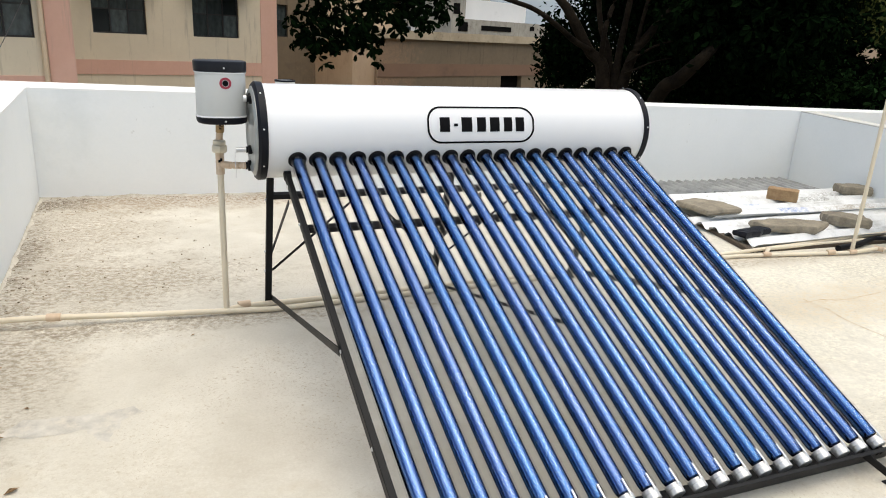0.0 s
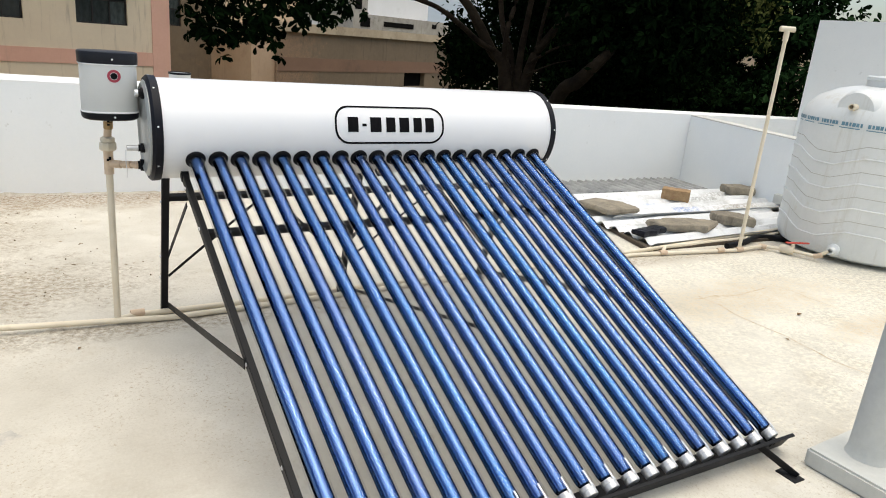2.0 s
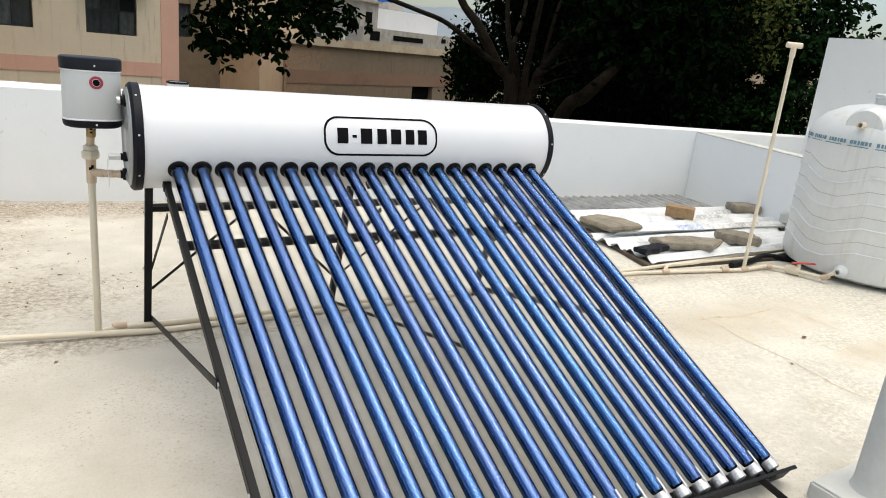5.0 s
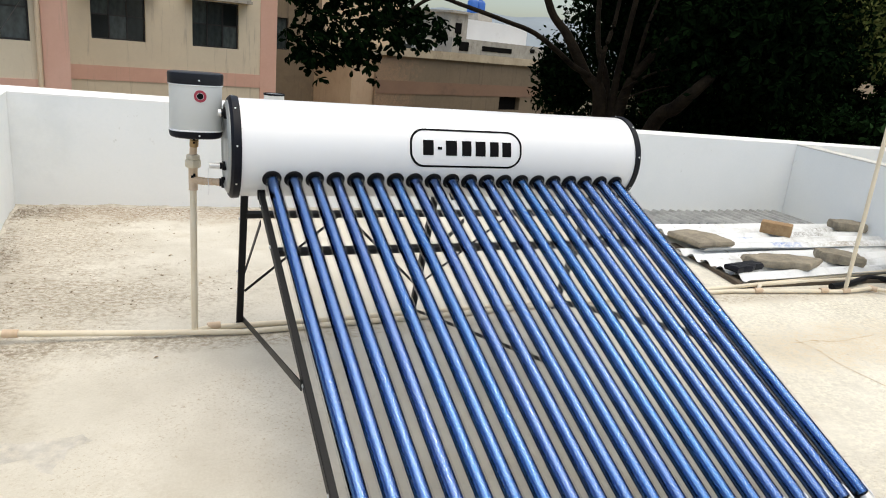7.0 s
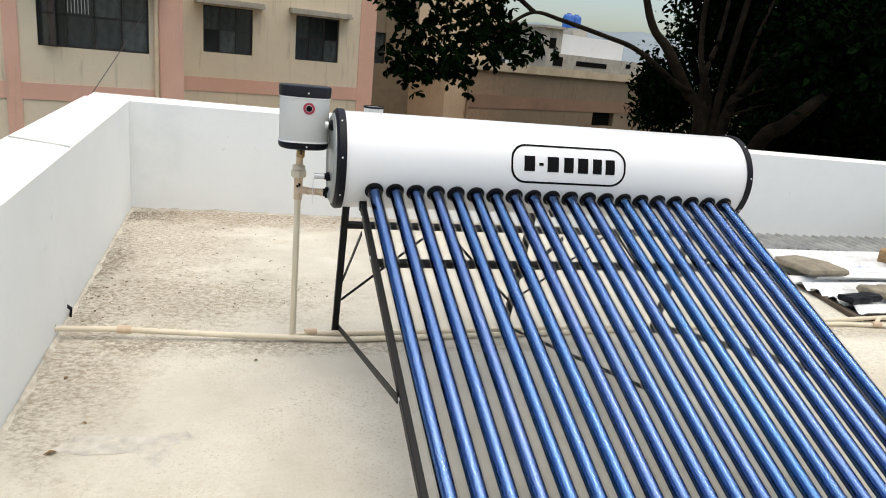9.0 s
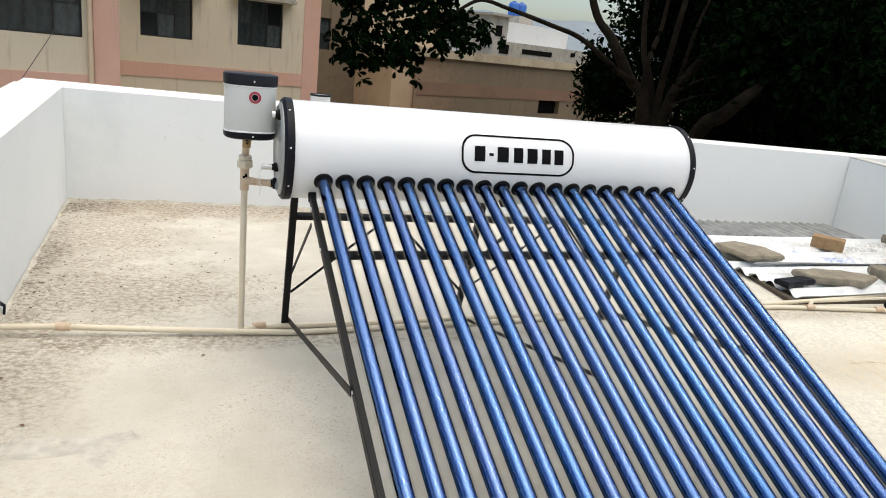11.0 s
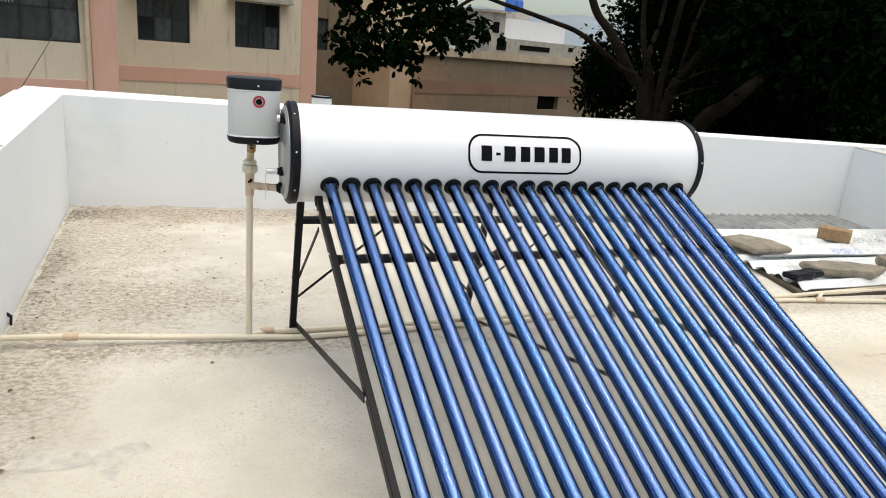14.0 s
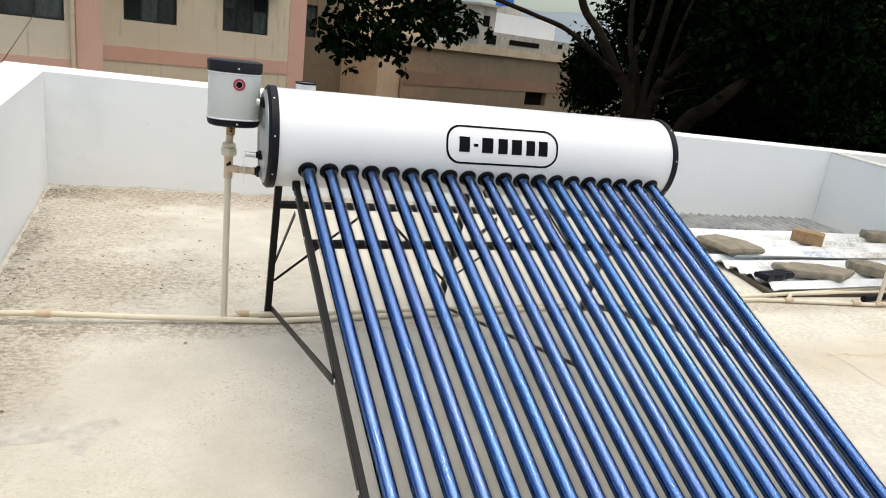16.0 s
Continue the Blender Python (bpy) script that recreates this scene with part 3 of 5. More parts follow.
bm = B()
lathe(bm, [(0, R - 0.004), (0.004, R), (TR - TL - 0.004, R), (TR - TL, R - 0.004)], (TL, AX.y, AX.z), (TR, AX.y, AX.z), 96)
tank = part("tank", bm, M_TANK, heater, "white enamelled cylindrical storage tank")
for x0, x1, nm in ((TL, TL - 0.034, "left"), (TR, TR + 0.03, "right")):
    bm = B()
    w = abs(x1 - x0)
    lathe(bm, [(-0.004, R + 0.002), (-0.004, R + 0.007), (w * 0.7, R + 0.008), (w, R - 0.002), (w, R - 0.018), (w * 0.6, R - 0.022)], (x0, AX.y, AX.z), (x1, AX.y, AX.z), 72)
    rimo = part("end_rim", bm, M_BLACK, heater, "black moulded plastic end rim")
    bm = B()
    lathe(bm, [(0, R - 0.010), (0.012, R - 0.012), (0.020, R - 0.026), (0.012, R - 0.040), (0.016, R - 0.075), (0.010, R - 0.10), (0.018, 0.06), (0.018, 0.01)], (x0 + (x1 - x0) * 0.75, AX.y, AX.z), (x1 + (x1 - x0), AX.y, AX.z), 56)
    part("end_cap", bm, M_CAP, heater, "grey pressed end cap with shallow rings")
    for a in (10, 55, 100, 145, 190, 235, 280, 325):
        bm = B()
        p = Vector((x0 + (x1 - x0) * 0.4, AX.y - (R + 0.0075) * math.cos(radians(a)), AX.z + (R + 0.0075) * math.sin(radians(a))))
        out = Vector((0, p.y - AX.y, p.z - AX.z)).normalized()
        lathe(bm, [(0, 0.004), (0.002, 0.004), (0.003, 0.002)], p, p + out, 8)
        part("rivet", bm, M_STEEL, rimo)

# the maker's oval badge on the tank, as plain shapes
BX0, BX1, BA0, BA1 = 0.731, 1.260, -9, 39


def badge_frame(grow):
    cx, hw = (BX0 + BX1) / 2, (BX1 - BX0) / 2 + grow
    ca, hh = radians((BA0 + BA1) / 2) * R, radians((BA1 - BA0) / 2) * R + grow
    rr = hh * 0.82
    out = []
    for k in range(96):
        q, f = divmod(k, 24)
        a = math.pi / 2 * (q + f / 23)
        sx, sy = ((1, 1), (-1, 1), (-1, -1), (1, -1))[q]
        out.append((cx + sx * (hw - rr) + rr * math.cos(a), ca + sy * (hh - rr) + rr * math.sin(a)))
    return out


def tank_patch(bm, pts, lift):
    return [bm.verts.new(on_tank(x, math.degrees(s / R), lift)) for x, s in pts]


bm = B()
o, i_ = tank_patch(bm, badge_frame(0), 0.0016), tank_patch(bm, badge_frame(-0.009), 0.0016)
for k in range(96):
    bm.faces.new((o[k], o[(k + 1) % 96], i_[(k + 1) % 96], i_[k]))
badge = part("badge_outline", bm, M_MARK, tank, "black printed rounded outline")


def letter_bar(x0, x1, s0, s1):
    bm = B()
    n = 6
    a = tank_patch(bm, [(x0, s0 + (s1 - s0) * k / n) for k in range(n + 1)], 0.0016)
    b = tank_patch(bm, [(x1, s0 + (s1 - s0) * k / n) for k in range(n + 1)], 0.0016)
    for k in range(n):
        bm.faces.new((a[k], b[k], b[k + 1], a[k + 1]))
    part("badge_bar", bm, M_MARK, tank, "plain black printed bar")


s_mid = radians((BA0 + BA1) / 2) * R
for x0, x1, s0, s1 in ((0.790, 0.838, -0.032, 0.032), (0.856, 0.876, -0.008, 0.004), (0.894, 0.946, -0.032, 0.032), (0.970, 1.014, -0.032, 0.032), (1.034, 1.082, -0.032, 0.032), (1.104, 1.146, -0.032, 0.032), (1.164, 1.208, -0.032, 0.032)):
    letter_bar(x0, x1, s_mid + s0, s_mid + s1)

# evacuated tubes with collars and sprung steel end cups
bm = B()
lathe(bm, [(-0.012, 0.030), (-0.004, 0.037), (0.001, 0.0385), (0.004, 0.0375), (0.006, 0.034), (0.007, 0.0295)], (0, 0, 0), tuple(-UP), 28)
ME_COLLAR = mesh_of("collar", bm, M_RUBBER)
LEN = (COLLAR - FOOT).length
bm = B()
lathe(bm, [(0.0, 0.0240), (LEN - 0.058, 0.0240), (LEN - 0.042, 0.021), (LEN - 0.036, 0.004)], (0, 0, 0), tuple(-UP), 32)
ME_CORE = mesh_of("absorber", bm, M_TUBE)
bm = B()
rows = [(0.0, 0.029), (LEN - 0.050, 0.029), (LEN - 0.032, 0.0245), (LEN - 0.020, 0.015), (LEN - 0.016, 0.004)]
OUT = Vector((0, -UP.z, UP.y))
strips = []
for h, r in rows:
    strips.append([bm.verts.new(-UP * h + r * (OUT * math.cos(radians(a)) + Vector((1, 0, 0)) * math.sin(radians(a)))) for a in range(-155, 156, 10)])
for a, b in zip(strips, strips[1:]):
    for k in range(len(a) - 1):
        bm.faces.new((a[k], a[k + 1], b[k + 1], b[k]))
ME_SKIN = mesh_of("glass_tube", bm, M_GLASS)
bm = B()
lathe(bm, [(LEN - 0.034, 0.0245), (LEN - 0.033, 0.0258), (LEN - 0.020, 0.0255), (LEN - 0.019, 0.0243), (LEN - 0.002, 0.0243), (LEN, 0.022), (LEN, 0.006)], (0, 0, 0), tuple(-UP), 24)
ME_CUP = mesh_of("end_cup", bm, M_CUP)
bm = B()
side = Vector((0, -UP.z, UP.y))
p = -UP * (LEN - 0.075) + side * 0.031
bar(bm, p, p - UP * 0.05, 0.006, 0.002, side, 0)
ME_CLIP = mesh_of("clip", bm, M_STEEL)
for i in range(NT):
    t = new("evacuated_tube", ME_CORE)
    t.parent, t.location = heater, (X0 + PITCH * i, COLLAR.y, COLLAR.z)
    t.rotation_euler.z = math.atan(SKEW / 1.492)
    tagged(t, "deep blue coated solar tube inside clear glass")
    for nm, me in (("glass_tube", ME_SKIN), ("collar", ME_COLLAR), ("end_cup", ME_CUP), ("clip", ME_CLIP)):
        s = new(nm, me)
        s.parent = t
        s.visible_shadow = nm != "glass_tube"

# black steel stand
XC = (X0 + X0 + PITCH * (NT - 1)) / 2
for sgn in (-1, 0, 1):
    xf, xr = XC - 0.004 + sgn * 0.845, XC - 0.011 + sgn * 0.882
    drop = -math.tan(radians(TILT_Y)) * xr
    bm = B()
    channel(bm, (xf + 0.050, -1.53, 0.052), (xf, 0.04, 0.742), 0.020, 0.030, (0, -0.42, 0.9))
    leg = heater if sgn == 0 else part("front_leg", bm, M_FRAME, heater, "black steel sloping channel leg")
    bm = B()
    bar(bm, (xr, 0.467, drop), (xr, 0.255, 0.70), 0.030, 0.030, (1, 0, 0))
    bar(bm, (xr, 0.467, drop + 0.001), (xr, 0.467, drop + 0.005), 0.06, 0.06, (1, 0, 0), 0)
    part("rear_leg", bm, M_FRAME, heater, "black steel angle leg")
    bm = B()
    bar(bm, (xr - sgn * 0.016, 0.452, 0.040), (xf + 0.03 + sgn * 0.018, -0.857, 0.348), 0.004, 0.032 if sgn else 0.016, (0, 0, 1))
    part("bottom_strut", bm, M_FRAME, heater)
    bm = B()
    bar(bm, (xr - sgn * 0.016, 0.375, 0.31), (xf + sgn * 0.018, -0.09, 0.665), 0.004, 0.022, (0, 0, 1))
    part("side_brace", bm, M_FRAME, heater)
    for q in ((-1, 1) if sgn == 0 else (-sgn,)):
        bm = B()
        bar(bm, (xr + q * 0.016, 0.405, 0.20), (xr + q * 0.43, 0.275, 0.605), 0.014, 0.004, (0, 1, 0.3))
        part("back_brace", bm, M_FRAME, heater)
    bm = B()
    bar(bm, (xr, 0.27, 0.70), (xr, 0.20, 0.728), 0.05, 0.012, (0, 0, 1))
    part("tank_bracket", bm, M_FRAME, heater)
    bm = B()
    bar(bm, (xf, 0.03, 0.736), (xf, 0.07, 0.765), 0.03, 0.03, (1, 0, 0))
    part("tank_bracket", bm, M_FRAME, heater)
    bm = B()
    bar(bm, (xf - 0.030, -1.515, 0.062), (xf + 0.032, -1.650, drop + 0.008), 0.030, 0.005, (1, 0, 0))
    box(bm, (xf - 0.005, -1.668, drop), (xf + 0.048, -1.590, drop + 0.005), 0.001)
    if sgn:
        part("front_foot", bm, M_FRAME, heater)
    for q in () if sgn == 0 else ((xf + 0.019, -0.857, 0.348), (xf - 0.002, -0.25, 0.612), (xf - 0.010, -0.02, 0.712), (xf + 0.031, -1.2, 0.197), (xr - 0.016, 0.29, 0.585), (xr - 0.016, 0.405, 0.2), (xr - 0.016, 0.375, 0.31)):
        bm = B()
        lathe(bm, [(0, 0.007), (0.004, 0.007), (0.006, 0.004)], q, (q[0] - 0.01, q[1], q[2]), 6)
        part("bolt", bm, M_STEEL, leg)
xa, xb = XC - 0.882, XC + 0.882
for nm, y, z, w, d in (("rear_rail", 0.275, 0.605, 0.024, 0.024), ("front_rail", -0.25, 0.592, 0.024, 0.024)):
    bm = B()
    inset = 0.05 if nm == "front_rail" else 0.0
    channel(bm, (xa + inset, y, z), (xb - inset, y, z), w, d, (0, -0.42, 0.9))
    part(nm, bm, M_FRAME, heater, "black steel cross rail")
bm = B()
DN = Vector((0, -UP.z, UP.y))
c = FOOT - UP * 0.012
pa, pb = Vector((0.146, c.y, c.z)), Vector((1.968, c.y, c.z))
bar(bm, pa - DN * 0.0275, pb - DN * 0.0275, 0.004, 0.077, DN)
bar(bm, pa + DN * 0.0125 - UP * 0.004, pb + DN * 0.0125 - UP * 0.004, 0.014, 0.003, DN)
bar(bm, pa - DN * 0.0645 + UP * 0.033, pb - DN * 0.0645 + UP * 0.033, 0.06, 0.003, DN)
part("bottom_channel", bm, M_FRAME, heater, "black folded steel bottom channel holding the tube ends")


# ---- make-up tank and its pipework ----
aux = thing("makeup_tank", "small pale grey make-up tank with black lid and base", "header tank")
AXX, AXY = -0.117, 0.30
SH = dict(seg=48, sx=0.80, sy=1.0, power=0.72)
bm = B()
lathe(bm, [(0.961, 0.100), (0.965, 0.103), (1.151, 0.103), (1.154, 0.100)], (AXX, AXY, 0), (AXX, AXY, 1), **SH)
body = part("body", bm, M_AUX, aux)
bm = B()
lathe(bm, [(0.934, 0.088), (0.938, 0.099), (0.945, 0.104), (0.963, 0.106), (0.966, 0.100)], (AXX, AXY, 0), (AXX, AXY, 1), **SH)
part("base", bm, M_BLACK, aux, "black plastic base cap")
bm = B()
lathe(bm, [(0.963, 0.1045), (0.966, 0.1065), (0.970, 0.1045)], (AXX, AXY, 0), (AXX, AXY, 1), **SH)
part("bead", bm, M_TANK, aux, "white rolled edge")
bm = B()
lathe(bm, [(1.146, 0.1045), (1.149, 0.1075), (1.153, 0.1045)], (AXX, AXY, 0), (AXX, AXY, 1), **SH)
part("bead", bm, M_TANK, aux, "white rolled edge")
bm = B()
lathe(bm, [(1.150, 0.100), (1.153, 0.108), (1.190, 0.109), (1.195, 0.107), (1.197, 0.102), (1.198, 0.02)], (AXX, AXY, 0), (AXX, AXY, 1), **SH)
part("lid", bm, M_LID, aux, "black plastic lid")
fy = AXY - 0.103 * 0.8 - 0.0015
for r, mt, dy, nm in ((0.024, M_RED, 0.0, "print_ring"), (0.0140, M_AUX, -0.0008, "print_gap"), (0.0125, M_MARK, -0.0014, "print_dot")):
    bm = B()
    lathe(bm, [(0, r), (0.0004, r)], (AXX + 0.014, fy + dy, 1.108), (AXX + 0.014, fy + dy - 1, 1.108), 28)
    part(nm, bm, mt, body)
for z in (1.170, 0.950):
    bm = B()
    lathe(bm, [(0, 0.004), (0.003, 0.004), (0.004, 0.002)], (AXX + 0.01, fy - 0.003, z), (AXX + 0.01, fy - 1, z), 8)
    part("screw", bm, M_STEEL, aux)


def pipe_run(name, pts, r, label, material=None, couplers=(), seg=16, bend=0.03):
    """A plastic pipe through corner points with sleeve fittings."""
    t = thing(name, label, "pipe")
    P = [Vector(p) for p in pts]
    path, rad = [P[0]], [r]
    for a, b, c in zip(P, P[1:], P[2:]):
        u, v = (a - b).normalized(), (c - b).normalized()
        for k in range(5):
            f = k / 4
            path.append((b + u * bend) * (1 - f) ** 2 + b * 2 * f * (1 - f) + (b + v * bend) * f * f)
    path.append(P[-1])
    bm = B()
    sweep(bm, path, [r] * len(path), seg)
    part("pipe", bm, material or M_CPVC, t)
    for p, d in couplers:
        p, d = Vector(p), Vector(d).normalized()
        bm = B()
        h = r * 2.2
        lathe(bm, [(-h, r * 1.02), (-h, r * 1.32), (-h * 0.7, r * 1.38), (h * 0.7, r * 1.38), (h, r * 1.32), (h, r * 1.02)], p, p + d, 20)
        part("coupler", bm, M_CPVC_PINK, t)
    return t


PX, PY = -0.127, 0.385
riser = pipe_run("riser_pipe", [(PX, PY, 0.018), (PX, PY, 0.74)], 0.0145, "cream plastic riser pipe feeding the make-up tank")
bm = B()
lathe(bm, [(-0.045, 0.015), (-0.045, 0.019), (0.05, 0.019), (0.055, 0.022), (0.062, 0.022), (0.062, 0.015)], (PX, PY, 0.735), (PX, PY, 1), 20)
rod(bm, (PX, PY, 0.735), (PX + 0.045, PY - 0.03, 0.735), 0.0165, 18)
part("tee", bm, M_CPVC_PINK, riser, "tan plastic tee fitting")
bm = B()
lathe(bm, [(0.790, 0.018), (0.790, 0.029), (0.796, 0.033), (0.818, 0.033), (0.824, 0.030), (0.824, 0.016)], (PX, PY, 0), (PX, PY, 1), 8)
lathe(bm, [(0.824, 0.024), (0.828, 0.028), (0.842, 0.028), (0.847, 0.020)], (PX, PY, 0), (PX, PY, 1), 20)
part("union_nut", bm, M_CPVC, riser, "cream plastic union nut")
bm = B()
sweep(bm, smooth_path([(PX, PY, 0.84), (PX + 0.002, PY - 0.01, 0.875), (PX + 0.004, PY - 0.02, 0.91), (PX + 0.006, PY - 0.03, 0.945)], [0.0155] * 4, 5)[0], [0.0155] * 16, 16)
part("elbow", bm, M_CPVC_PINK, riser, "tan plastic elbow")
bm = B()
lathe(bm, [(0, 0.0185), (0.03, 0.0185), (0.032, 0.016)], (PX + 0.004, PY - 0.016, 0.885), (PX + 0.006, PY - 0.03, 0.945), 18)
part("adaptor", bm, M_BRASS, riser, "brass threaded adaptor")
bm = B()
rod(bm, (PX + 0.04, PY - 0.027, 0.735), (-0.008, 0.262, 0.750), 0.0115, 16)
part("feed_pipe", bm, M_CPVC_PINK, riser)
for f in (0.35, 0.8):
    a, b = Vector((PX + 0.04, PY - 0.027, 0.735)), Vector((-0.008, 0.262, 0.750))
    p = a.lerp(b, f)
    bm = B()
    lathe(bm, [(-0.02, 0.012), (-0.02, 0.0155), (0.02, 0.0155), (0.02, 0.012)], p, b, 18)
    part("coupler", bm, M_CPVC_PINK, riser)


for x, y, z0, z1 in ((PX - 0.004, PY - 0.022, 0.747, 0.758), (PX + 0.004, PY - 0.022, 0.752, 0.766), (PX + 0.004, PY - 0.0395, 0.898, 0.926)):
    bm = B()
    box(bm, (x - 0.005, y, z0), (x + 0.005, y + 0.004, z1), 0.001)
    part("fitting_print", bm, M_MARK, riser, "small black printed mark")


def cap_fitting(name, y, z, n, r, mat, label):
    bm = B()
    lathe(bm, [(-0.01, r * 1.6), (0.012, r * 1.6), (0.014, r * 1.15), (0.022, r * 1.15)], (0.006, y, z), (-1, y, z), 20)
    g = part(name, bm, M_RUBBER, heater, "black rubber grommet")
    bm = B()
    lathe(bm, [(0, r), (n, r), (n, r * 0.7)], (-0.012, y, z), (-1, y, z), 16)
    part("stub", bm, mat, g, label)


cap_fitting("air_vent_port", 0.135, 1.056, 0.016, 0.014, M_STEEL, "short steel vent stub")
cap_fitting("relief_port", 0.22, 0.829, 0.046, 0.012, M_STEEL, "short steel outlet stub")
cap_fitting("inlet_port", 0.26, 0.751, 0.012, 0.015, M_CPVC_PINK, "tan plastic inlet stub")
bm = B()
sweep(bm, smooth_path([(-0.06, 0.245, 0.815), (-0.062, 0.24, 0.77), (-0.058, 0.25, 0.73), (-0.06, 0.25, 0.70)], [0.0016] * 4, 5)[0], [0.0016] * 16, 6)
part("tie_wire", bm, M_STEEL, heater, "thin loose steel wire")

# pipes on the roof floor
pipe_run("floor_pipe", [(-1.19, 0.44, 0.046), (-0.9, 0.43, 0.044), (-0.5, 0.40, 0.030), (0.1, 0.355, 0.016), (1.2, 0.42, 0.015), (2.6, 0.53, 0.015), (3.15, 0.58, 0.018), (5.6, 0.74, 0.05)], 0.0135,
         "long cream plastic water pipe along the roof floor", couplers=[((-0.87, 0.428, 0.043), (0.4, -0.03, -0.01)), ((2.9, 0.555, 0.026), (1, 0.08, 0))])
pipe_run("branch_pipe", [(PX, PY, 0.022), (-0.05, 0.430, 0.017), (0.4, 0.445, 0.015), (1.5, 0.50, 0.015), (3.2, 0.53, 0.015), (3.42, 0.50, 0.016), (4.13, 0.40, 0.018), (4.40, 0.41, 0.028), (4.50, 0.24, 0.04), (4.56, 0.06, 0.042), (4.585, 0.0, 0.098)], 0.0135,
         "cream plastic branch pipe with fittings on the floor", couplers=[((-0.04, 0.431, 0.024), (1, 0.1, 0)), ((3.43, 0.498, 0.022), (1, -0.1, 0)), ((3.95, 0.425, 0.024), (1, -0.15, 0)), ((4.13, 0.40, 0.024), (1, -0.1, 0)), ((4.40, 0.40, 0.028), (0.5, -1, 0)), ((4.562, 0.05, 0.05), (0.3, -0.8, 0.4))])
pipe_run("short_pipe", [(3.42, 0.49, 0.022), (3.55, 0.60, 0.024), (4.6, 0.60, 0.03), (5.3, 0.66, 0.04)], 0.0135, "cream plastic pipe laid beside metal sheets")

grommet = thing("wall_grommet", "dark rubber ring round the pipe at the wall", "grommet")
bm = B()
lathe(bm, [(-0.02, 0.0140), (-0.02, 0.020), (0.002, 0.019), (0.005, 0.0145)], (-1.160, 0.439, 0.046), (-0.9, 0.43, 0.044), 20)
part("ring", bm, M_RUBBER, grommet)

valve = thing("ball_valve", "cream plastic ball valve with a red lever", "valve")
bm = B()
lathe(bm, [(-0.05, 0.026), (-0.03, 0.034), (0.03, 0.034), (0.05, 0.026)], (4.493, 0.26, 0.040), (4.525, 0.165, 0.042), 18)
rod(bm, (4.505, 0.225, 0.05), (4.505, 0.225, 0.095), 0.014, 12)
part("body", bm, M_CPVC, valve)
bm = B()
bar(bm, (4.45, 0.25, 0.10), (4.61, 0.17, 0.105), 0.024, 0.010, bevel=0.003)
part("lever", bm, M_REDP, valve, "red plastic lever")

pole = thing("vent_pole", "tall thin cream plastic vent pipe with a tee on top", "pipe")
bm = B()
rod(bm, (4.132, 0.405, 0.02), (4.132, 0.405, 1.55), 0.0135, 18)
part("pipe", bm, M_CPVC, pole)
bm = B()
rod(bm, (4.132, 0.405, 1.53), (4.132, 0.405, 1.60), 0.0185, 18)
lathe(bm, [(-0.05, 0.013), (-0.05, 0.019), (0.05, 0.019), (0.05, 0.013)], (4.132, 0.405, 1.61), (4.6, 0.1, 1.61), 18)
part("tee", bm, M_CPVC, pole, "open cream tee")

stub = thing("drain_stub", "small dark pipe stub at the foot of the wall", "pipe")
bm = B()
rod(bm, (-1.155, 0.68, 0.0), (-1.150, 0.68, 0.05), 0.006, 10)
rod(bm, (-1.150, 0.68, 0.045), (-1.18, 0.69, 0.066), 0.008, 10)
part("stub", bm, M_BLACK, stub)

# a pot on the parapet behind
can = thing("paint_can", "small white tin with a dark open mouth on the parapet", "tin")
bm = B()
lathe(bm, [(0.80, 0.080), (0.84, 0.080), (0.905, 0.080), (0.909, 0.083), (0.915, 0.083), (0.916, 0.076), (0.850, 0.074)], (0.587, 3.03, 0), (0.587, 3.03, 1), 32)
part("can", bm, M_AUX, can)
bm = B()
lathe(bm, [(0.906, 0.0845), (0.920, 0.0845), (0.921, 0.078), (0.906, 0.077)], (0.587, 3.03, 0), (0.587, 3.03, 1), 32)
part("rim", bm, M_BLACK, can, "dark rim")


# ---- sheets, stones and pipes by the dividing wall ----
def corrugated(name, x0, x1, y0, y1, z, along, pitch, amp, material, label, turn=0.0):
    """A corrugated sheet whose ridges run along 'x' or 'y'."""
    bm = B()
    w, d = x1 - x0, y1 - y0
    nx, ny = (10, int(d / pitch * 10)) if along == "x" else (int(w / pitch * 10), 6)
    layers = []
    for lift in (0.0, -0.0015):
        grid = []
        for i in range(nx + 1):
            row = []
            for j in range(ny + 1):
                x, y = w * i / nx - w / 2, d * j / ny - d / 2
                s = y if along == "x" else x
                zz = amp * math.sin(2 * math.pi * s / pitch) + 0.012 * noise.noise((x * 1.3, y * 1.3, z * 40))
                row.append(bm.verts.new((x, y, zz + lift)))
            grid.append(row)
        layers.append(grid)
        for i in range(nx):
            for j in range(ny):
                bm.faces.new((grid[i][j], grid[i + 1][j], grid[i + 1][j + 1], grid[i][j + 1]))
    a, b = layers
    for i in range(nx):
        for j in (0, ny):
            bm.faces.new((a[i][j], a[i + 1][j], b[i + 1][j], b[i][j]))
    for j in range(ny):
        for i in (0, nx):
            bm.faces.new((a[i][j], a[i][j + 1], b[i][j + 1], b[i][j]))
    ob = tagged(part(name, bm, material), label, "metal sheet", "roofing sheets on the floor")
    ob.matrix_world = pose((x0 + x1) / 2, (y0 + y1) / 2, z, 0, 0, turn)
    return ob


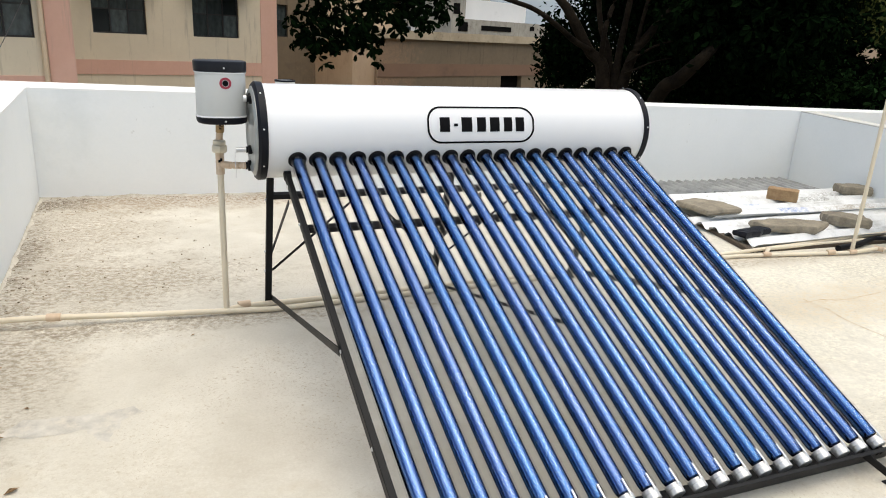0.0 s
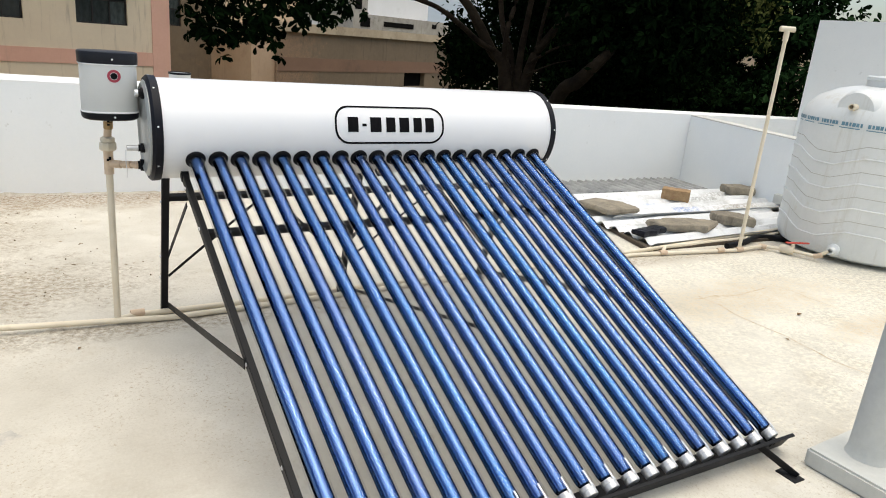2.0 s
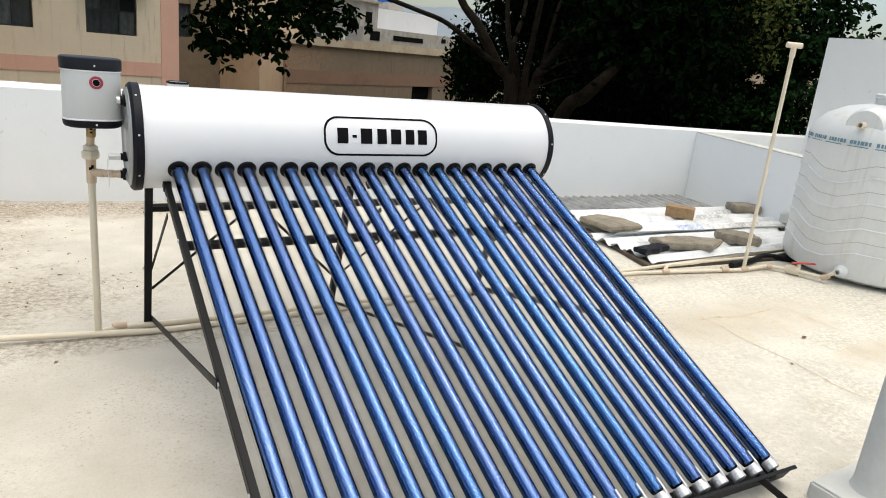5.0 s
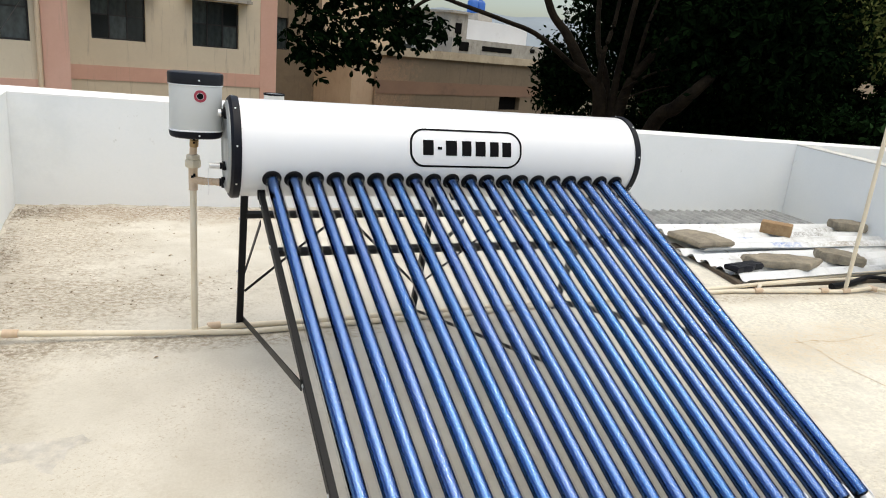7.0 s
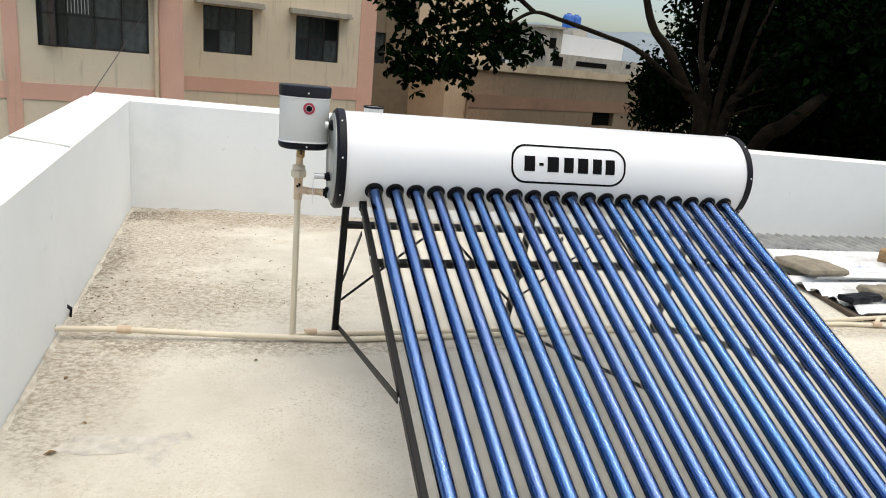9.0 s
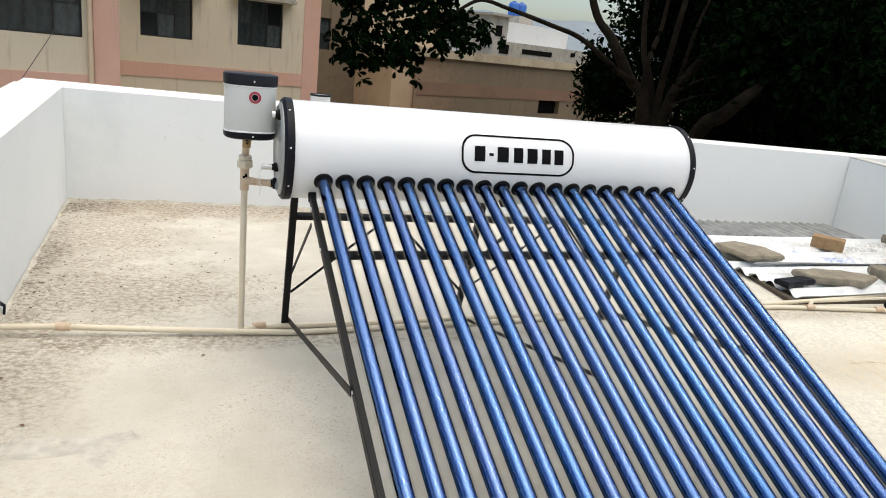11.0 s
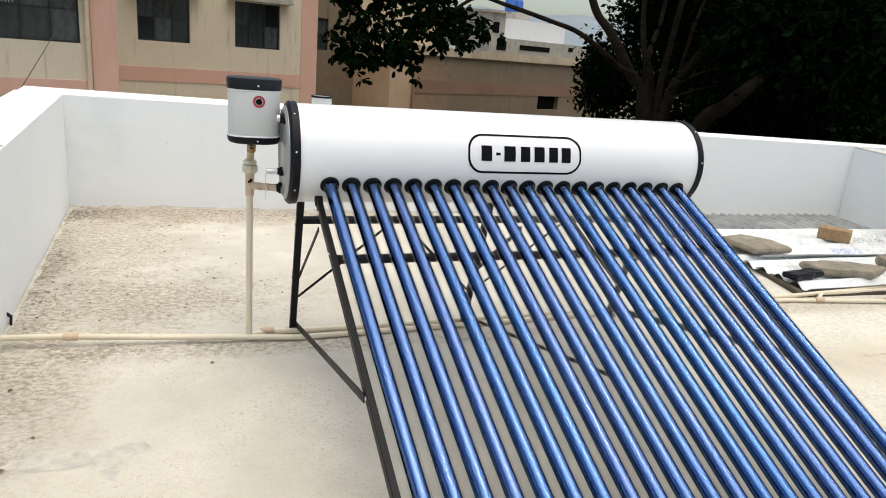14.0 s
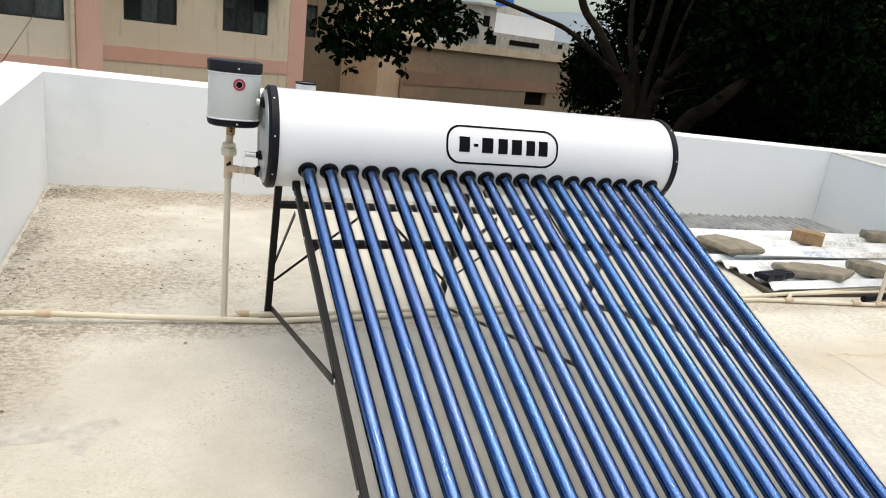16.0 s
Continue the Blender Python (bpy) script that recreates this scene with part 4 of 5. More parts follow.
corrugated("corrugated_sheet", 3.46, 5.62, 0.64, 1.42, 0.045, "x", 0.15, 0.020, M_ZINC, "white-grey corrugated metal roofing sheet lying on the floor", 1.5)
corrugated("corrugated_sheet", 3.66, 5.92, 1.22, 2.02, 0.068, "x", 0.15, 0.020, M_ZINC_MARKED, "white-grey corrugated metal roofing sheet overlapping another", -1.0)
corrugated("corrugated_sheet", 3.40, 5.72, 2.05, 2.60, 0.042, "y", 0.10, 0.032, M_ZINC_OLD, "dull grey corrugated sheet with short cut ribs", -2.0)
for p0, p1, w in (((3.40, 0.60, 0.016), (3.62, 1.60, 0.016), 0.05), ((3.45, 0.62, 0.012), (5.5, 0.56, 0.012), 0.04)):
    bm = B()
    bar(bm, p0, p1, w, 0.03, bevel=0.004)
    tagged(part("timber_batten", bm, M_TIMBER), "dark weathered timber batten under the sheets", "batten")


def stone(outline, cx, cy, z0, h, turn, tilt, material, label, seed):
    """A split slab: straight broken edges, a slightly smaller top, chipped rim."""
    rnd = random.Random(seed)
    rim = []
    for k, (x, y) in enumerate(outline):
        x2, y2 = outline[(k + 1) % len(outline)]
        for q in range(4):
            t = q / 4
            j = 0.0 if q == 0 else 0.012
            rim.append((x + (x2 - x) * t + rnd.uniform(-j, j), y + (y2 - y) * t + rnd.uniform(-j, j)))
    bm = B()
    rings = [[bm.verts.new((x * f, y * f, z + rnd.uniform(-0.004, 0.004) * (z > 0))) for x, y in rim] for z, f in ((0, 0.93), (h * 0.45, 1.0), (h * 0.9, 0.97), (h, 0.92))]
    n = len(rim)
    for a, b in zip(rings, rings[1:]):
        for k in range(n):
            bm.faces.new((a[k], a[(k + 1) % n], b[(k + 1) % n], b[k]))
    bm.faces.new(rings[0])
    mid = bm.verts.new((0, 0, h * 1.04))
    for k in range(n):
        bm.faces.new((rings[-1][k], rings[-1][(k + 1) % n], mid))
    ob = tagged(part("stone_slab", bm, material, smooth=False), label, "stone", "weights on the sheets")
    ob.matrix_world = pose(cx, cy, z0, tilt, 0, turn)
    return ob


stone(((-0.21, -0.17), (0.16, -0.21), (0.20, 0.00), (0.06, 0.20), (-0.20, 0.17)), 3.77, 1.47, 0.083, 0.045, 8, 1, M_STONE, "flat grey stone slab weighing down the sheets", 1)
stone(((-0.33, 0.08), (-0.29, -0.05), (0.10, -0.15), (0.34, 0.00), (0.26, 0.06), (-0.10, 0.11)), 4.05, 0.87, 0.063, 0.055, -8, 2, M_STONE, "long pointed brown stone slab on the sheets", 2)
stone(((-0.17, -0.06), (0.16, -0.05), (0.17, 0.05), (-0.16, 0.06)), 3.60, 0.81, 0.063, 0.04, 12, 0, M_BLACK, "small dark stone on the sheets", 3)
stone(((-0.17, 0.06), (-0.14, -0.07), (0.04, -0.10), (0.18, -0.08), (0.15, 0.05), (-0.02, 0.10)), 4.64, 0.90, 0.063, 0.075, -38, 2, M_STONE, "grey flat stone on the sheets", 4)
stone(((-0.17, 0.02), (-0.10, -0.09), (0.16, -0.08), (0.18, 0.05), (0.02, 0.09)), 5.76, 1.74, 0.086, 0.075, -34, 3, M_STONE, "grey broken stone on the sheets", 5)
bm = B()
box(bm, (-0.125, -0.06, 0), (0.125, 0.06, 0.10), 0.008)
tagged(part("brick", bm, M_BRICK), "single worn brown brick on the metal sheets", "brick").matrix_world = pose(4.74, 1.62, 0.088, 2, 0, -52)

bm = B()
box(bm, (-0.05, -0.05, 0), (0.05, 0.05, 0.09), 0.006)
tagged(part("concrete_block", bm, M_CEMENT), "small grey concrete block on the end of the sheets", "block", "weights on the sheets").matrix_world = pose(5.85, 1.31, 0.080, 0, 0, 20)
hose = thing("rubber_hose", "length of black rubber hose behind the pipes", "hose")
bm = B()
hp, hr = smooth_path([(4.10, 0.49, 0.024), (4.35, 0.53, 0.024), (4.62, 0.60, 0.030), (4.80, 0.52, 0.024), (4.86, 0.38, 0.024)], [0.022] * 5, 6)
sweep(bm, hp, hr, 12)
part("tube", bm, M_RUBBER, hose)

# ---- big water storage tank ----
wt = thing("water_tank", "white ribbed plastic water storage tank on the roof", "water tank")
CX, CY, RW = 5.275, 0.155, 0.63
TOWARDS = radians(-152)
bm = B()
lathe(bm, [(0.02, RW - 0.10), (0.05, RW - 0.03), (0.12, RW), (0.95, RW), (1.02, RW + 0.004), (1.10, RW - 0.02), (1.18, RW - 0.09), (1.245, RW - 0.22), (1.27, 0.30), (1.275, 0.27)], (CX, CY, 0), (CX, CY, 1), 96)
part("shell", bm, M_POLY, wt, "translucent white plastic shell")
def zigzag(zc, r, lift):
    """One rib round the tank: level stretches joined by straight slopes."""
    bm = B()
    steps = ((0, 1.0), (0.28, 1.0), (0.54, 0.0), (0.74, 0.0), (1.0, 1.0))
    pts = []
    for turn in range(5):
        for (u0, h0), (u1, h1) in zip(steps, steps[1:]):
            for q in range(8):
                u, h = u0 + (u1 - u0) * q / 8, h0 + (h1 - h0) * q / 8
                a = TOWARDS + 2 * math.pi * (turn + u - 0.14) / 5
                pts.append((CX + (RW + lift) * math.cos(a), CY + (RW + lift) * math.sin(a), zc + 0.075 * (h - 0.5)))
    sweep(bm, pts + pts[:1], [r] * (len(pts) + 1), 8)
    return bm


for zc in (0.21, 0.39, 0.57, 0.75):
    part("rib", zigzag(zc, 0.0065, 0.002), M_POLY, wt, "raised zigzag rib")
    part("groove", zigzag(zc + 0.085, 0.003, -0.0012), M_GRIME, wt, "dusty zigzag groove")
bm = B()
lathe(bm, [(1.262, 0.235), (1.275, 0.24), (1.320, 0.24), (1.328, 0.25), (1.345, 0.25), (1.355, 0.235), (1.358, 0.05)], (CX, CY, 0), (CX, CY, 1), 48)
part("lid", bm, M_POLY, wt, "round screw lid")
fa = math.atan2(-2.75 - CY, -0.23 - CX)
for da, z, r, L, nm in ((-0.25, 0.100, 0.024, 0.05, "outlet"), (-0.44, 1.13, 0.024, 0.07, "inlet")):
    a = fa + da
    d = Vector((math.cos(a), math.sin(a), 0))
    p = Vector((CX, CY, z)) + d * (RW - (0.10 if z > 1 else 0.02))
    bm = B()
    lathe(bm, [(0, r * 1.9), (0.03, r * 1.9), (0.035, r * 1.5), (0.045, r), (0.045 + L, r), (0.045 + L, r * 0.65), (0.05, r * 0.6)], p, p + d, 20)
    part(nm, bm, M_CPVC if nm == "inlet" else M_POLY, wt, "cream threaded pipe stub")
bm = B()
a = fa - 0.44
d = Vector((math.cos(a), math.sin(a), 0))
p = Vector((CX, CY, 1.05)) + d * (RW - 0.14)
lathe(bm, [(0, 0.16), (0.06, 0.155), (0.095, 0.13), (0.10, 0.05)], p + Vector((0, 0, 0.05)), p + d + Vector((0, 0, 0.05)), 32)
part("boss", bm, M_POLY, wt, "flat moulded boss round the inlet")
for k in range(48):
    a = fa + 0.55 - k * 0.040
    if k % 7 == 6:
        continue
    wd = 0.011 + 0.004 * (k * 7 % 3)
    bm = B()
    zt = 0.998
    for z0, z1 in ((zt, zt + 0.026),):
        vs = [bm.verts.new((CX + (RW + 0.006) * math.cos(a + s * wd), CY + (RW + 0.006) * math.sin(a + s * wd), z)) for s, z in ((-1, z0), (1, z0), (1, z1), (-1, z1))]
        bm.faces.new(vs)
    part("print_bar", bm, M_PRINT_BLUE, wt, "faded blue printed bar")
bm = B()
n = 60
lo = [bm.verts.new((CX + (RW + 0.006) * math.cos(fa + 0.6 - k * 2.0 / n), CY + (RW + 0.006) * math.sin(fa + 0.6 - k * 2.0 / n), 0.981)) for k in range(n)]
hi = [bm.verts.new((v.co.x, v.co.y, 0.987)) for v in lo]
for k in range(n - 1):
    if k % 9 < 7:
        bm.faces.new((lo[k], lo[k + 1], hi[k + 1], hi[k]))
part("print_line", bm, M_PRINT_BLUE, wt)

# ---- grey vent column on its plinth ----
col = thing("vent_column", "grey cement vent pipe standing on a square plinth", "vent pipe")
bm = B()
slab_between(bm, [(1.95, -1.600), (2.40, -1.575), (2.42, -2.035), (1.97, -2.055)], 0.0, [0.070, 0.070, 0.068, 0.068])
bmesh.ops.bevel(bm, geom=bm.edges[:], offset=0.008, segments=2, affect="EDGES")
part("plinth", bm, M_CEMENT, col, "grey cement plinth")
bm = B()
lathe(bm, [(0.060, 0.080), (0.078, 0.072), (0.10, 0.068), (0.565, 0.062), (0.572, 0.062), (0.58, 0.064), (0.635, 0.064), (0.642, 0.056), (0.66, 0.056), (0.66, 0.048), (0.60, 0.046)], (2.122, -1.722, 0), (2.122, -1.722, 1), 40)
part("pipe", bm, M_CEMENT, col, "grey painted pipe with a collar")


# ---- neighbouring houses ----
class Face:
    """A facade: s metres along it, out metres towards the viewer, z up."""

    def __init__(self, x, y, deg):
        self.o, a = Vector((x, y, 0)), radians(deg)
        self.u, self.n = Vector((math.cos(a), math.sin(a), 0)), Vector((math.sin(a), -math.cos(a), 0))

    def at(self, s, out, z):
        return self.o + self.u * s + self.n * out + Vector((0, 0, z))

    def block(self, bm, s0, s1, o0, o1, z0, z1):
        c = [[bm.verts.new(self.at(s, o, z)) for s, o in ((s0, o0), (s1, o0), (s1, o1), (s0, o1))] for z in (z0, z1)]
        bm.faces.new(c[0])
        bm.faces.new(c[1])
        for k in range(4):
            bm.faces.new((c[0][k], c[0][(k + 1) % 4], c[1][(k + 1) % 4], c[1][k]))
        return bm

    def wall(self, bm, s0, s1, z0, z1, depth, holes):
        """A wall of that depth with real rectangular openings."""
        xs = sorted({s0, s1, *(h[0] for h in holes), *(h[1] for h in holes)})
        zs = sorted({z0, z1, *(h[2] for h in holes), *(h[3] for h in holes)})
        vert = {}

        def v(i, j, o):
            if (i, j, o) not in vert:
                vert[i, j, o] = bm.verts.new(self.at(xs[i], o, zs[j]))
            return vert[i, j, o]

        def solid(i, j):
            if not (0 <= i < len(xs) - 1 and 0 <= j < len(zs) - 1):
                return False
            return not any(h[0] <= xs[i] and xs[i + 1] <= h[1] and h[2] <= zs[j] and zs[j + 1] <= h[3] for h in holes)
        for i in range(len(xs) - 1):
            for j in range(len(zs) - 1):
                if not solid(i, j):
                    continue
                for o in (0.0, -depth):
                    bm.faces.new((v(i, j, o), v(i + 1, j, o), v(i + 1, j + 1, o), v(i, j + 1, o)))
                for di, dj, p, q in ((-1, 0, (i, j), (i, j + 1)), (1, 0, (i + 1, j), (i + 1, j + 1)), (0, -1, (i, j), (i + 1, j)), (0, 1, (i, j + 1), (i + 1, j + 1))):
                    if not solid(i + di, j + dj):
                        bm.faces.new((v(*p, 0.0), v(*q, 0.0), v(*q, -depth), v(*p, -depth)))
        return bm

    def window(self, parent, s0, s1, z0, z1, panes, rows=2, chajja=True, ajar=False):
        t = 0.035
        bm = B()
        a, b = [(s0, z0), (s1, z0), (s1, z1), (s0, z1)], [(s0 + t, z0 + t), (s1 - t, z0 + t), (s1 - t, z1 - t), (s0 + t, z1 - t)]
        V = [[[bm.verts.new(self.at(s, o, z)) for s, z in ring] for ring in (a, b)] for o in (-0.16, -0.08)]
        for k in range(4):
            n = (k + 1) % 4
            bm.faces.new((V[0][0][k], V[0][0][n], V[1][0][n], V[1][0][k]))
            bm.faces.new((V[0][1][k], V[0][1][n], V[1][1][n], V[1][1][k]))
            bm.faces.new((V[1][0][k], V[1][0][n], V[1][1][n], V[1][1][k]))
            bm.faces.new((V[0][0][k], V[0][0][n], V[0][1][n], V[0][1][k]))
        w = part("window", bm, M_WINFRAME, parent, "dark framed window", False)
        for k in range(1, panes):
            c = s0 + (s1 - s0) * k / panes
            bm = B()
            self.block(bm, c - t / 2, c + t / 2, -0.15, -0.085, z0 + t, z1 - t)
            part("mullion", bm, M_WINFRAME, w, "", False)
        for r in range(1, rows):
            c = z0 + (z1 - z0) * r / rows
            bm = B()
            self.block(bm, s0 + t, s1 - t, -0.148, -0.110, c - 0.016, c + 0.016)
            part("transom", bm, M_WINFRAME, w, "", False)
        for k in range(panes):
            for r in range(rows):
                a, b = s0 + (s1 - s0) * k / panes + 0.02, s0 + (s1 - s0) * (k + 1) / panes - 0.02
                c, d = z0 + (z1 - z0) * r / rows + 0.01, z0 + (z1 - z0) * (r + 1) / rows - 0.01
                bm = B()
                self.block(bm, a, b, -0.135, -0.125 + 0.004 * ((k + r) % 2), c, d)
                part("pane", bm, M_PANE, w, "", False)
        if ajar:
            bm = B()
            p0, p1 = self.at(s0 + 0.02, -0.07, 0), self.at(s0 + 0.30, 0.28, 0)
            q = (p1 - p0).normalized()
            for z in (z0 + 0.02, (z0 + z1) / 2, z1 - 0.05):
                bar(bm, p0 + Vector((0, 0, z)), p1 + Vector((0, 0, z)), 0.03, 0.03, bevel=0)
            for p in (p0, p1):
                bar(bm, p + Vector((0, 0, z0)), p + Vector((0, 0, z1)), 0.03, 0.03, bevel=0)
            sh = part("shutter", bm, M_WINFRAME, w, "window shutter standing open", False)
            bm = B()
            bar(bm, (p0 + p1) / 2 + Vector((0, 0, z0 + 0.03)), (p0 + p1) / 2 + Vector((0, 0, z1 - 0.03)), 0.006, 0.40, q, 0)
            part("pane", bm, M_WIN, sh, "", False)
        if ajar:
            for q in range(7):
                bm = B()
                c = s0 + (s1 - s0) * (0.27 + 0.03 * q)
                self.block(bm, c - 0.006, c + 0.006, -0.118, -0.106, z0 + 0.62, z1 - 0.04)
                part("grille_bar", bm, M_WHITEB, w, "thin white grille bar", False)
        if chajja:
            bm = B()
            self.block(bm, s0 - 0.22, s1 + 0.25, 0.0, 0.42, z1 + 0.03, z1 + 0.10)
            self.block(bm, s0 - 0.22, s1 + 0.25, 0.0, 0.30, z1 + 0.10, z1 + 0.17)
            part("sunshade", bm, M_CONC, w, "stained concrete sunshade over the window", False)
        return w


house = thing("tan_house", "large tan and salmon house with dark windows", "house")
A1, A2 = Face(-1.86, 12.2, 12), Face(-2.35, 17.4, 12)
bm = B()
A1.wall(bm, -9.0, -0.02, GROUND, 6.2, 0.3, [(-2.48, -0.62, 0.88, 2.05), (-6.2, -4.4, 0.88, 2.05), (-2.48, -0.62, -2.4, -1.2)])
part("wall", bm, M_FACADE, house, "tan painted front wall", False)
for s0, s1, z0, z1 in ((-9.0, -0.44, -0.09, 0.21), (-0.44, 0.0, GROUND, 6.2), (-3.02, -2.78, GROUND, 6.2), (-9.0, -0.44, 2.75, 3.05)):
    bm = B()
    A1.block(bm, s0, s1, 0.0, 0.03 if s1 > -0.4 or s1 == -2.78 else 0.022, z0, z1)
    part("salmon_band", bm, M_PINK, house, "salmon painted band", False)
A1.window(house, -2.48, -0.62, 0.88, 2.05, 4, 2, True, True)
A1.window(house, -6.2, -4.4, 0.88, 2.05, 4)
A1.window(house, -2.48, -0.62, -2.4, -1.2, 4)
bm = B()
for s in (-0.50,):
    rod(bm, A1.at(s, 0.07, GROUND), A1.at(s, 0.07, 6.2), 0.045, 14)
    for z in (-1.0, 1.0, 3.0):
        rod(bm, A1.at(s, 0.07, z), A1.at(s, 0.07, z + 0.08), 0.055, 14)
part("downpipe", bm, M_PEACH, house, "tan downpipe")
bm = B()
A2.wall(bm, -0.6, 5.28, GROUND, 6.2, 0.3, [(0.44, 1.73, 0.90, 2.10), (2.92, 4.18, 0.90, 2.11), (0.44, 1.73, -2.4, -1.2), (2.92, 4.18, -2.4, -1.2)])
part("wall", bm, M_FACADE, house, "tan painted recessed wall", False)
for s0, s1, z0, z1, o in ((-0.6, 4.8, -0.13, 0.235, 0.022), (4.8, 5.28, GROUND, 6.2, 0.03)):
    bm = B()
    A2.block(bm, s0, s1, 0.0, o, z0, z1)
    part("salmon_band", bm, M_PINK, house, "salmon painted band", False)
for s0, s1 in ((0.44, 1.73), (2.92, 4.18)):
    A2.window(house, s0, s1, 0.90, 2.10, 3)
    A2.window(house, s0, s1, -2.4, -1.2, 3)
# recessed wall: its shade is painted in with a darker colour than the front
A3 = Face(2.6, 21.0, 12)
bm = B()
A3.wall(bm, -0.2, 2.15, GROUND, 6.2, 0.3, [(0.62, 1.0, 0.95, 1.95)])
part("wall", bm, M_OLDWALL, house, "stained side wall with shade in its colour", False)
A3.window(house, 0.62, 1.0, 0.95, 1.95, 1, 2, False)
bm = B()
A1.block(bm, -9.0, -0.05, -9.0, -0.31, 6.0, 6.2)
A2.block(bm, -0.6, 5.25, -3.4, -0.31, 6.0, 6.2)
part("roof", bm, M_CONC, house, "flat concrete roof", False)
bm = B()
A1.block(bm, -9.0, -8.7, -9.0, -0.31, GROUND, 6.0)
A1.block(bm, -0.32, -0.02, -4.9, -0.31, GROUND, 6.0)
A1.block(bm, -8.7, -0.02, -9.0, -8.7, GROUND, 6.0)
A2.block(bm, 4.98, 5.28, -3.3, -0.31, GROUND, 6.0)
part("side_wall", bm, M_FACADE, house, "tan painted side wall", False)

cable = thing("cable", "thin dark cable slung down from the house", "cable")
bm = B()
c0, c1 = A1.at(-0.66, 0.05, 1.70), Vector((-1.63, 3.30, 0.775))
sweep(bm, [c0.lerp(c1, k / 12) - Vector((0, 0, 0.02 * 4 * (k / 12) * (1 - k / 12))) for k in range(13)], [0.0035] * 13, 6)
part("wire", bm, M_BLACK, cable)

peach = thing("peach_house", "tall peach painted house behind the trees", "house")
F = Face(4.38, 22.9, 8)
bm = B()
F.wall(bm, 0.0, 3.75, GROUND, 6.5, 0.3, [])
part("wall", bm, M_PEACH, peach, "sunlit peach painted wall", False)
bm = B()
F.block(bm, 0.0, 0.3, -5.0, -0.3, GROUND, 6.5)
F.block(bm, 3.45, 3.75, -5.0, -0.3, GROUND, 6.5)
F.block(bm, 0.0, 3.75, -5.3, -5.0, GROUND, 6.5)
part("side_wall", bm, M_PEACH, peach, "", False)
bm = B()
F.block(bm, 0.3, 3.45, -5.0, -0.3, 6.3, 6.45)
part("roof", bm, M_CONC, peach, "flat concrete roof", False)
bm = B()
F.block(bm, -0.1, 2.2, 0.0, 0.9, -0.45, -0.30)
part("ledge", bm, M_CONC, peach, "weathered ledge above the entrance", False)

low = thing("low_house", "long low tan building with a stained parapet", "house")
G = Face(5.36, 19.6, 25)
LL = 12.5
bm = B()
G.wall(bm, 0.95, LL, GROUND, 1.08, 0.3, [(7.65, 9.0, -0.72, -0.16)])
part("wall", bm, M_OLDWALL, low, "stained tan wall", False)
bm = B()
G.wall(bm, 0.0, 0.948, GROUND, 1.08, 0.3, [])
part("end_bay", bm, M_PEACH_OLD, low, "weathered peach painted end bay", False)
bm = B()
rod(bm, G.at(0.99, 0.05, GROUND), G.at(0.99, 0.05, 1.05), 0.045, 12)
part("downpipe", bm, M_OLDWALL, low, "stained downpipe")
bm = B()
G.block(bm, 1.06, LL, 0.0, 0.02, -0.18, 0.26)
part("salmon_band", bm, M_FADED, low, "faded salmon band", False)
bm = B()
G.block(bm, 7.65, 9.0, -0.28, -0.22, -0.72, -0.16)
part("window", bm, M_VOID, low, "dark opening", False)
bm = B()
G.block(bm, 1.1, LL, -1.4, 0.12, 1.08, 1.36)
part("ledge", bm, M_LEDGE, low, "pale weathered roof ledge", False)
bm = B()
G.block(bm, 0.0, 1.1, -1.4, 0.0, 1.08, 1.14)
part("roof_edge", bm, M_CONC, low, "weathered roof edge", False)
bm = B()
G.block(bm, 0.0, LL, -6.0, -1.4, 0.95, 1.08)
part("roof", bm, M_CONC, low, "flat concrete roof", False)
bm = B()
G.block(bm, 0.0, 0.3, -6.0, -0.3, GROUND, 0.95)
G.block(bm, LL - 0.3, LL, -6.0, -0.3, GROUND, 0.95)
G.block(bm, 0.0, LL, -6.3, -6.0, GROUND, 1.08)
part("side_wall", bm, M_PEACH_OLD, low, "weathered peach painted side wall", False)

far = thing("white_house", "distant white house with grey terrace and rooftop tank", "house")
H = Face(15.9, 42.0, 24)
bm = B()
H.block(bm, 3.7, 10.5, -6, 0, 2.3, 3.65)
part("upper_storey", bm, M_WHITEB, far, "bright whitewashed upper storey", False)
bm = B()
H.block(bm, 1.2, 12.0, -7, 1.2, GROUND, 2.3)
part("terrace", bm, M_CONC, far, "unpainted grey concrete terrace", False)
for s0, s1, z0, z1 in ((4.2, 7.4, 1.62, 1.95), (9.6, 10.1, 1.8, 2.1), (1.9, 2.8, 1.5, 2.1)):
    bm = B()
    H.block(bm, s0, s1, 1.2, 1.24, z0, z1)
    part("opening", bm, M_VOID, far, "dark opening", False)
bm = B()
H.block(bm, 1.9, 3.6, -5, 0.2, 2.3, 3.9)
H.block(bm, 1.7, 3.7, -5.2, 0.5, 3.9, 4.05)
part("stair_tower", bm, M_CONC, far, "grey stair tower", False)
bm = B()
H.block(bm, 2.4, 3.0, 0.2, 0.24, 2.6, 3.3)
part("opening", bm, M_VOID, far, "dark doorway", False)
bm = B()
H.block(bm, 7.0, 8.6, -4, -2, 3.65, 4.3)
part("tank_base", bm, M_CONC, far, "concrete tank base", False)
for s in (7.38, 8.22):
    bm = B()
    p = H.at(s, -3, 4.3)
    lathe(bm, [(0, 0.40), (0.8, 0.40), (0.95, 0.30), (1.0, 0.15), (1.05, 0.15)], p, p + Vector((0, 0, 1)), 20)
    part("rooftop_tank", bm, M_BLUE, far, "blue plastic rooftop tank")
far2 = thing("grey_house", "distant low grey and white houses", "house")
